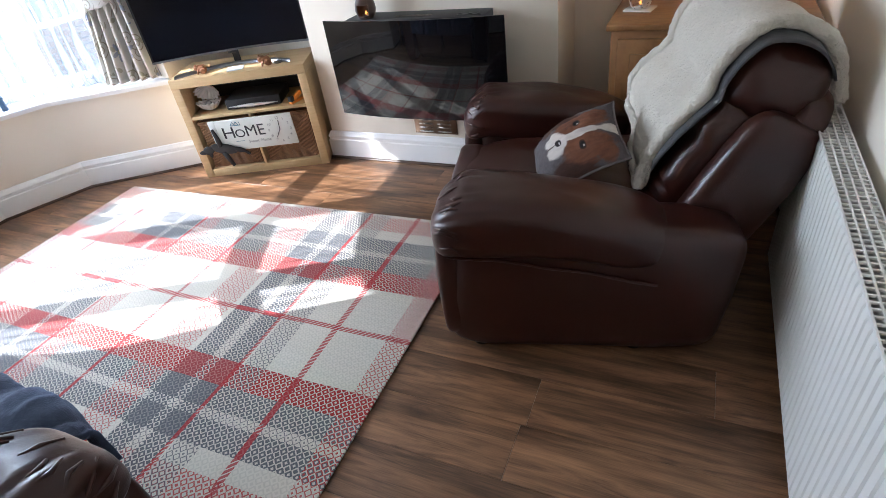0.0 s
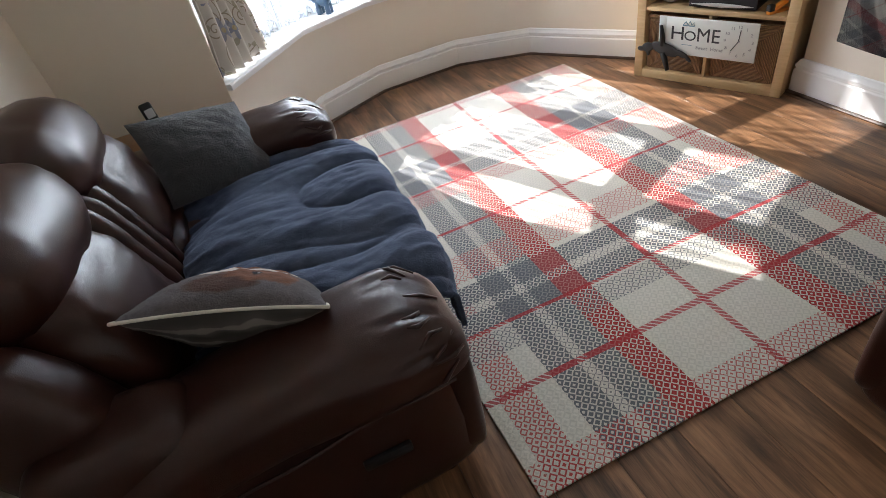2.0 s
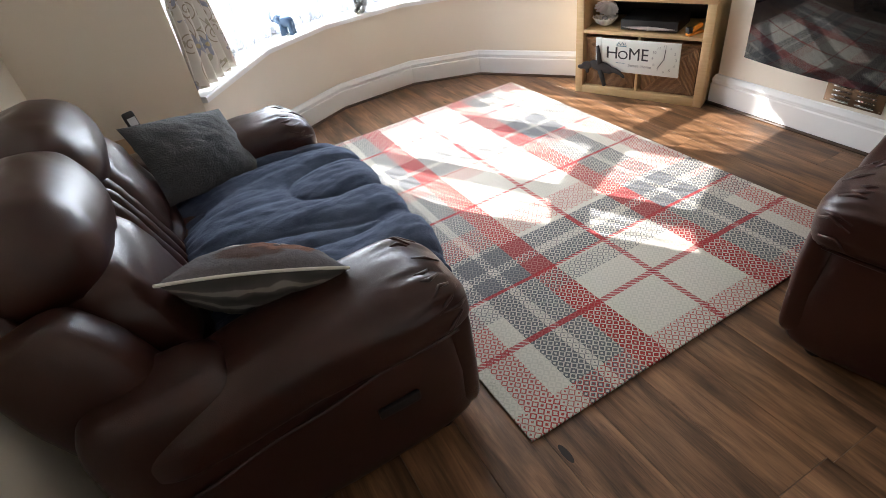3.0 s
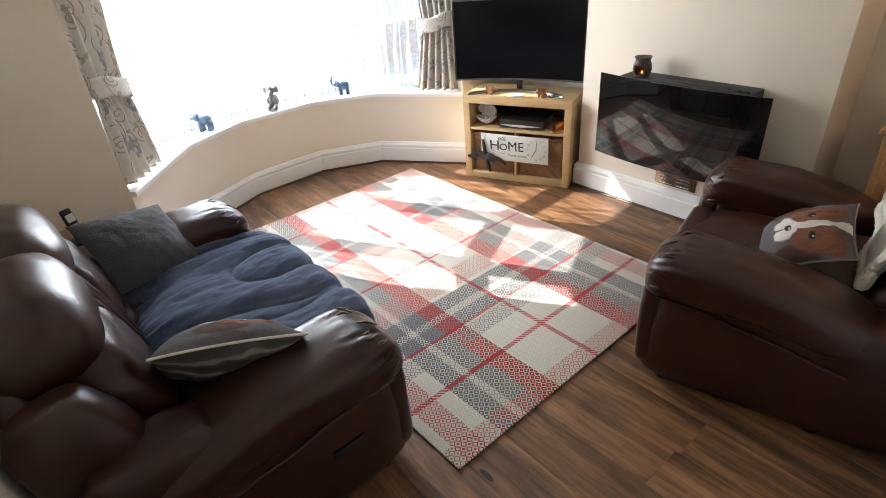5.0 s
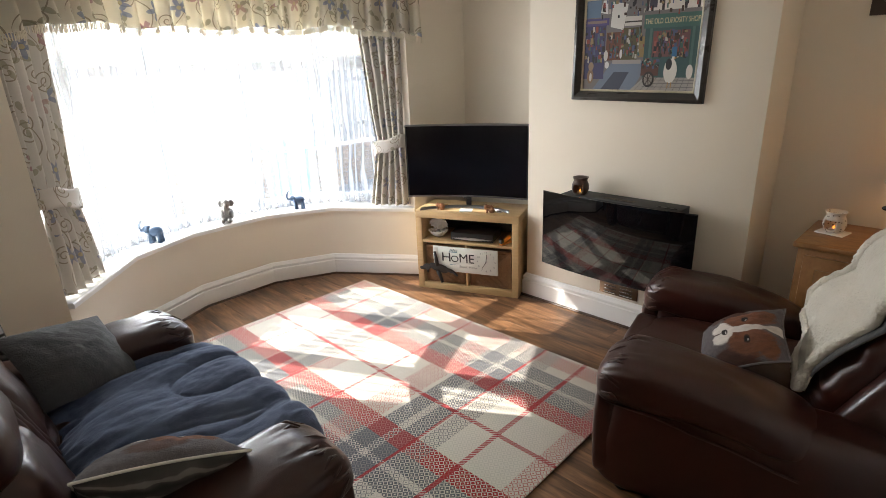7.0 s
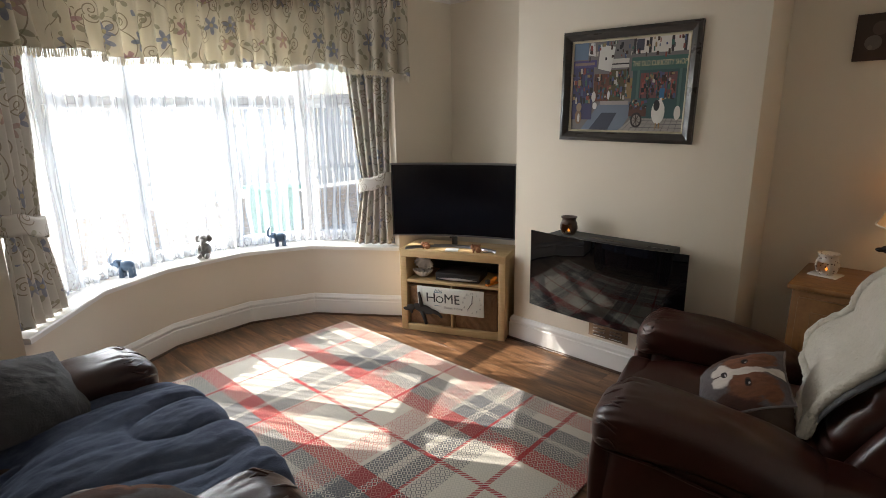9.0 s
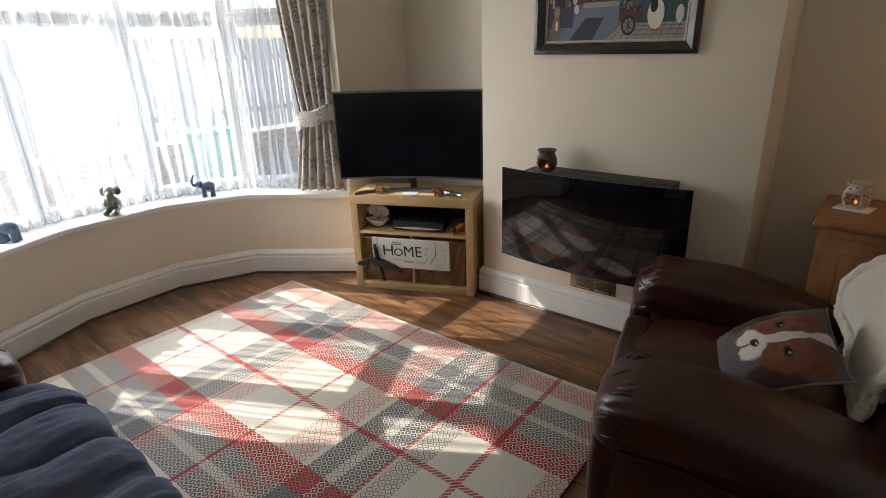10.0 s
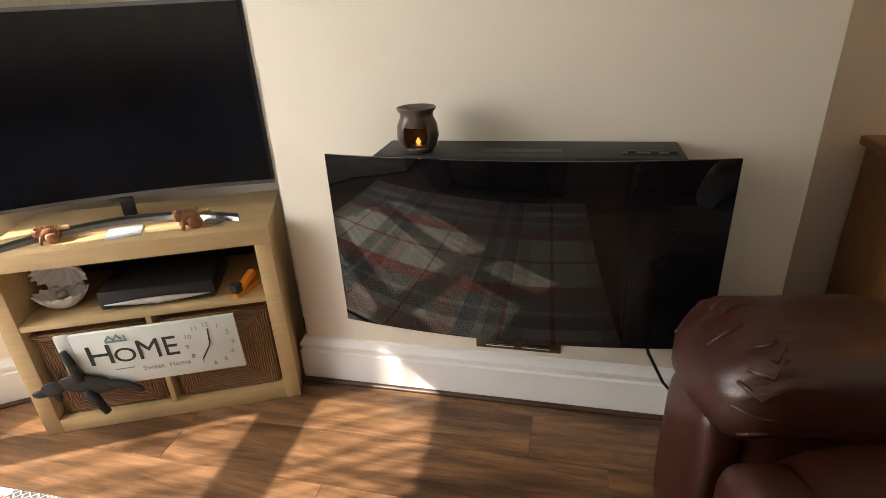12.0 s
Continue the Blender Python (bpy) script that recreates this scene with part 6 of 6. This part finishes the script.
figure("dog_statue", [((0, 0, 0.125), (0.085, 0.030, 0.034)), ((-0.085, 0, 0.150), (0.030, 0.022, 0.050), (0, -32, 0)), ((-0.118, 0, 0.192), (0.030, 0.018, 0.018)), ((-0.148, 0, 0.188), (0.018, 0.012, 0.010)),
                      ((-0.105, 0.018, 0.178), (0.010, 0.005, 0.024)), ((-0.105, -0.018, 0.178), (0.010, 0.005, 0.024)), ((0.0, 0, 0.006), (0.10, 0.035, 0.006))], DOG_BLACK,
       pose(1.50, -0.02, CZ, 0, 0, 6), "black glazed standing gun dog statue beside the lamp", "statue",
       tubes=[([(x, y, 0.12), (x + 0.004, y, 0.06), (x, y, 0.006)], lambda s: 0.015 - 0.006 * s) for x in (-0.065, 0.065) for y in (-0.015, 0.015)] + [([(0.08, 0, 0.14), (0.12, 0, 0.13), (0.15, 0, 0.135)], lambda s: 0.010 - 0.006 * s)])

# ---- radiator on the east wall ----
RY0, RY1, RX = -2.36, -0.68, 1.755
rad = thing("radiator", pose(RX, RY0, 0.10), "white ribbed panel radiator with a slotted top grille", "radiator")
RL, RH = RY1 - RY0, 0.585
bm = bmesh.new()
nr = int(RL / 0.0333)
prof = []
for i in range(nr):
    y = RL * i / nr
    w = RL / nr
    prof += [(0.0, y), (0.0, y + w * 0.55), (0.010, y + w * 0.68), (0.010, y + w * 0.87)]
prof.append((0.0, RL))
q = [[bm.verts.new((x, y, z)) for z in (0.0, 0.02, RH - 0.02, RH - 0.004)] for x, y in prof]
for a in q:
    a[0].co.x, a[3].co.x = 0.004, 0.004
for a, b in zip(q, q[1:]):
    for k in range(3):
        bm.faces.new((a[k], a[k + 1], b[k + 1], b[k]))
bmesh.ops.recalc_face_normals(bm, faces=bm.faces)
ob = part("front_panel", bm, RADW, rad, smooth=25)
ob.modifiers.new("thick", "SOLIDIFY").thickness = -0.004
part("back_panel", nbox(0.060, 0.075, 0.01, RL - 0.01, 0.005, RH - 0.01, 0.004), RADW, rad)
for y0 in (0.0, RL - 0.006):
    part("end_cap", nbox(-0.002, 0.08, y0 - (0.006 if y0 == 0 else -0.006), y0 + (0.0 if y0 == 0 else 0.012), -0.002, RH, 0.003), RADW, rad)
for x in (0.0, 0.019, 0.038, 0.057, 0.074):
    part("grille_bar", nbox(x - 0.002, x + 0.002, 0.002, RL - 0.002, RH - 0.0035, RH + 0.003), RADW, rad, smooth=0)
gm = mesh_of("grille_slat", nbox(0.002, 0.072, -0.0025, 0.0025, RH - 0.003, RH + 0.002), RADW, 0)
for i in range(int(RL / 0.020)):
    ob = new("grille_slat", gm)
    ob.parent = rad
    ob.matrix_local = Matrix.Translation((0, 0.012 + i * 0.020, 0))
for y in (0.2, RL - 0.2):
    part("bracket", nbox(0.076, 0.104, y - 0.02, y + 0.02, 0.08, RH - 0.08, 0.003), RADW, rad)
part("valve", lathe(bmesh.new(), [(0.012, -0.10), (0.012, 0.02), (0.02, 0.03), (0.02, 0.07)], 14, 0.04, -0.03), CHROME, rad)

# ---- side table and telephone in the sofa corner ----
tab = thing("side_table", pose(-1.24, -2.96, 0), "small honey oak side table in the corner behind the sofa arm", "table")
part("tabletop", nbox(-0.16, 0.16, -0.2, 0.2, 0.50, 0.525, 0.005), HONEY, tab)
for x in (-0.13, 0.13):
    for y in (-0.17, 0.17):
        part("leg", nbox(x - 0.018, x + 0.018, y - 0.018, y + 0.018, 0.0, 0.4995, 0.003), HONEY, tab)
ph = thing("telephone", pose(-1.15, -2.90, 0.525, 0, 0, 115), "black cordless telephone standing in its cradle", "telephone")
part("cradle", nbox(-0.045, 0.045, -0.04, 0.05, 0.0, 0.03, 0.010, seg=3), BLACK, ph)
hs = part("handset", nbox(-0.024, 0.024, -0.012, 0.012, 0.0, 0.155, 0.009, m=pose(0, 0.005, 0.018, -14, 0, 0), seg=3), BLACK, ph)
part("display", nbox(-0.017, 0.017, -0.0135, -0.0122, 0.095, 0.130, 0.0, m=pose(0, 0.005, 0.018, -14, 0, 0)), CARD, hs, "pale grey display", 0)
for r in range(4):
    for c in range(3):
        part("key", nbox(-0.015 + c * 0.011, -0.007 + c * 0.011, -0.0136, -0.0122, 0.028 + r * 0.015, 0.037 + r * 0.015, 0.0, m=pose(0, 0.005, 0.018, -14, 0, 0)), SILVER, hs, smooth=0)

# ---- ceiling light with hanging crystal bars ----
cl = thing("ceiling_light", pose(-0.30, -1.25, HC), "chrome ceiling light with hanging crystal bars", "ceiling light")
part("plate", lathe(bmesh.new(), [(0.09, -0.03), (0.11, -0.02), (0.11, 0.0)], 28), CHROME, cl)
R = random.Random(11)
for k in range(14):
    a = 2 * math.pi * k / 14
    r = 0.055 if k % 2 else 0.085
    z = -0.20 - 0.14 * R.random()
    x, y = r * math.cos(a), r * math.sin(a)
    part("wire", tube(bmesh.new(), [(x, y, -0.025), (x, y, z)], 0.0012, 5), CHROME, cl)
    part("crystal_bar", nbox(x - 0.008, x + 0.008, y - 0.008, y + 0.008, z - 0.085, z, 0.003), CHROME if k % 3 == 0 else CRYSTAL, cl)

# ---- outside ----
gb = bmesh.new()
box(gb, -900, 600, -700, 700, -0.65, -0.35)
structure("ground", gb, PAVING, "pale paved front garden and street", "ground")
gw = thing("garden_wall", pose(-6.4, -2.4, -0.35), "low pale brick garden wall under the fence", "wall")
part("core", nbox(-0.09, 0.03, -1.3, 7.2, 0.0, 0.70), PAVING, gw)
R = random.Random(8)
bk = mesh_of("brick", nbox(-0.05, 0.05, -0.106, 0.106, 0.0, 0.064, 0.004), BRICK)
for r in range(9):
    for c in range(30):
        ob = new("brick", bk)
        ob.parent = gw
        ob.matrix_local = Matrix.Translation((R.uniform(-0.002, 0.002), 1.0 + c * 0.224 + (r % 2) * 0.112, 0.01 + r * 0.0765))
fn = thing("fence", pose(-6.4, -2.4, 0.35), "grey weathered slatted fence on the garden wall", "fence")
pm = mesh_of("slat", nbox(-0.012, 0.012, -0.045, 0.045, 0.06, 1.35, 0.004), FENCE)
for i in range(70):
    ob = new("slat", pm)
    ob.parent = fn
    ob.matrix_local = Matrix.Translation((0, -1.2 + i * 0.12, 0))
for z in (0.3, 1.05):
    part("rail", nbox(-0.045, -0.0125, -1.3, 7.2, z, z + 0.08, 0.004), FENCE, fn)
for y in (-1.2, 1.6, 4.4, 7.1):
    part("post", nbox(-0.13, -0.046, y - 0.045, y + 0.045, 0, 1.4, 0.005), FENCE, fn)
wb = thing("wheelie_bin", pose(-5.2, 0.75, -0.35), "pale green plastic wheeled bin outside the window", "bin")
bm = box(bmesh.new(), -0.28, 0.28, -0.26, 0.26, 0.05, 0.95, 0.03)
for v in bm.verts:
    k = 0.82 + 0.18 * v.co.z
    v.co.x *= k
    v.co.y *= k
part("body", bm, GREEN, wb)
part("lid", nbox(-0.31, 0.30, -0.29, 0.29, 0.951, 1.0, 0.02), GREEN, wb)
for y in (-0.2, 0.2):
    part("wheel", lathe(bmesh.new(), [(0.08, -0.025), (0.09, -0.015), (0.09, 0.015), (0.08, 0.025)], 20), BLACK, wb, m=pose(0.22, y, 0.09, 90, 0, 0))

# ---- laminate floor, board by board ----
structure("floor", nbox(-2.6, XE + 0.16, YS - 0.05, YN + 0.16, -0.06, -0.0085), MATT_BLACK, "dark walnut laminate floor laid in long boards", "floor")
floor = bpy.data.objects["floor"]


def bay_x(y):
    if not BAY[-1][1] < y < BAY[0][1]:
        return XW - 0.05
    for (x0, y0), (x1, y1) in zip(BAY, BAY[1:]):
        if y1 <= y <= y0:
            return x0 + (x1 - x0) * (y0 - y) / (y0 - y1) - 0.05
    return XW


PWD, PLN = 0.192, 1.285
R = random.Random(3)
y = YS - 0.05
boards = {}
while y < YN + 0.05:
    y1 = y + PWD - 0.0012
    left = min(bay_x(y), bay_x(y1), bay_x((y + y1) / 2))
    x = left - 0.2 - R.random() * 1.0
    while x < XE + 0.05:
        a, b = max(x, left), min(x + PLN - 0.0012, XE + 0.05)
        if b - a > 0.04:
            L = round(b - a, 3)
            if L not in boards:
                boards[L] = mesh_of("plank", nbox(-L / 2, L / 2, -(PWD - 0.0012) / 2, (PWD - 0.0012) / 2, -0.008, 0.0, 0.0003, seg=1), FLOOR, 30)
            ob = new("plank", boards[L])
            ob.parent = floor
            ob.location = ((a + b) / 2, (y + y1) / 2, 0)
        x += PLN
    y += PWD
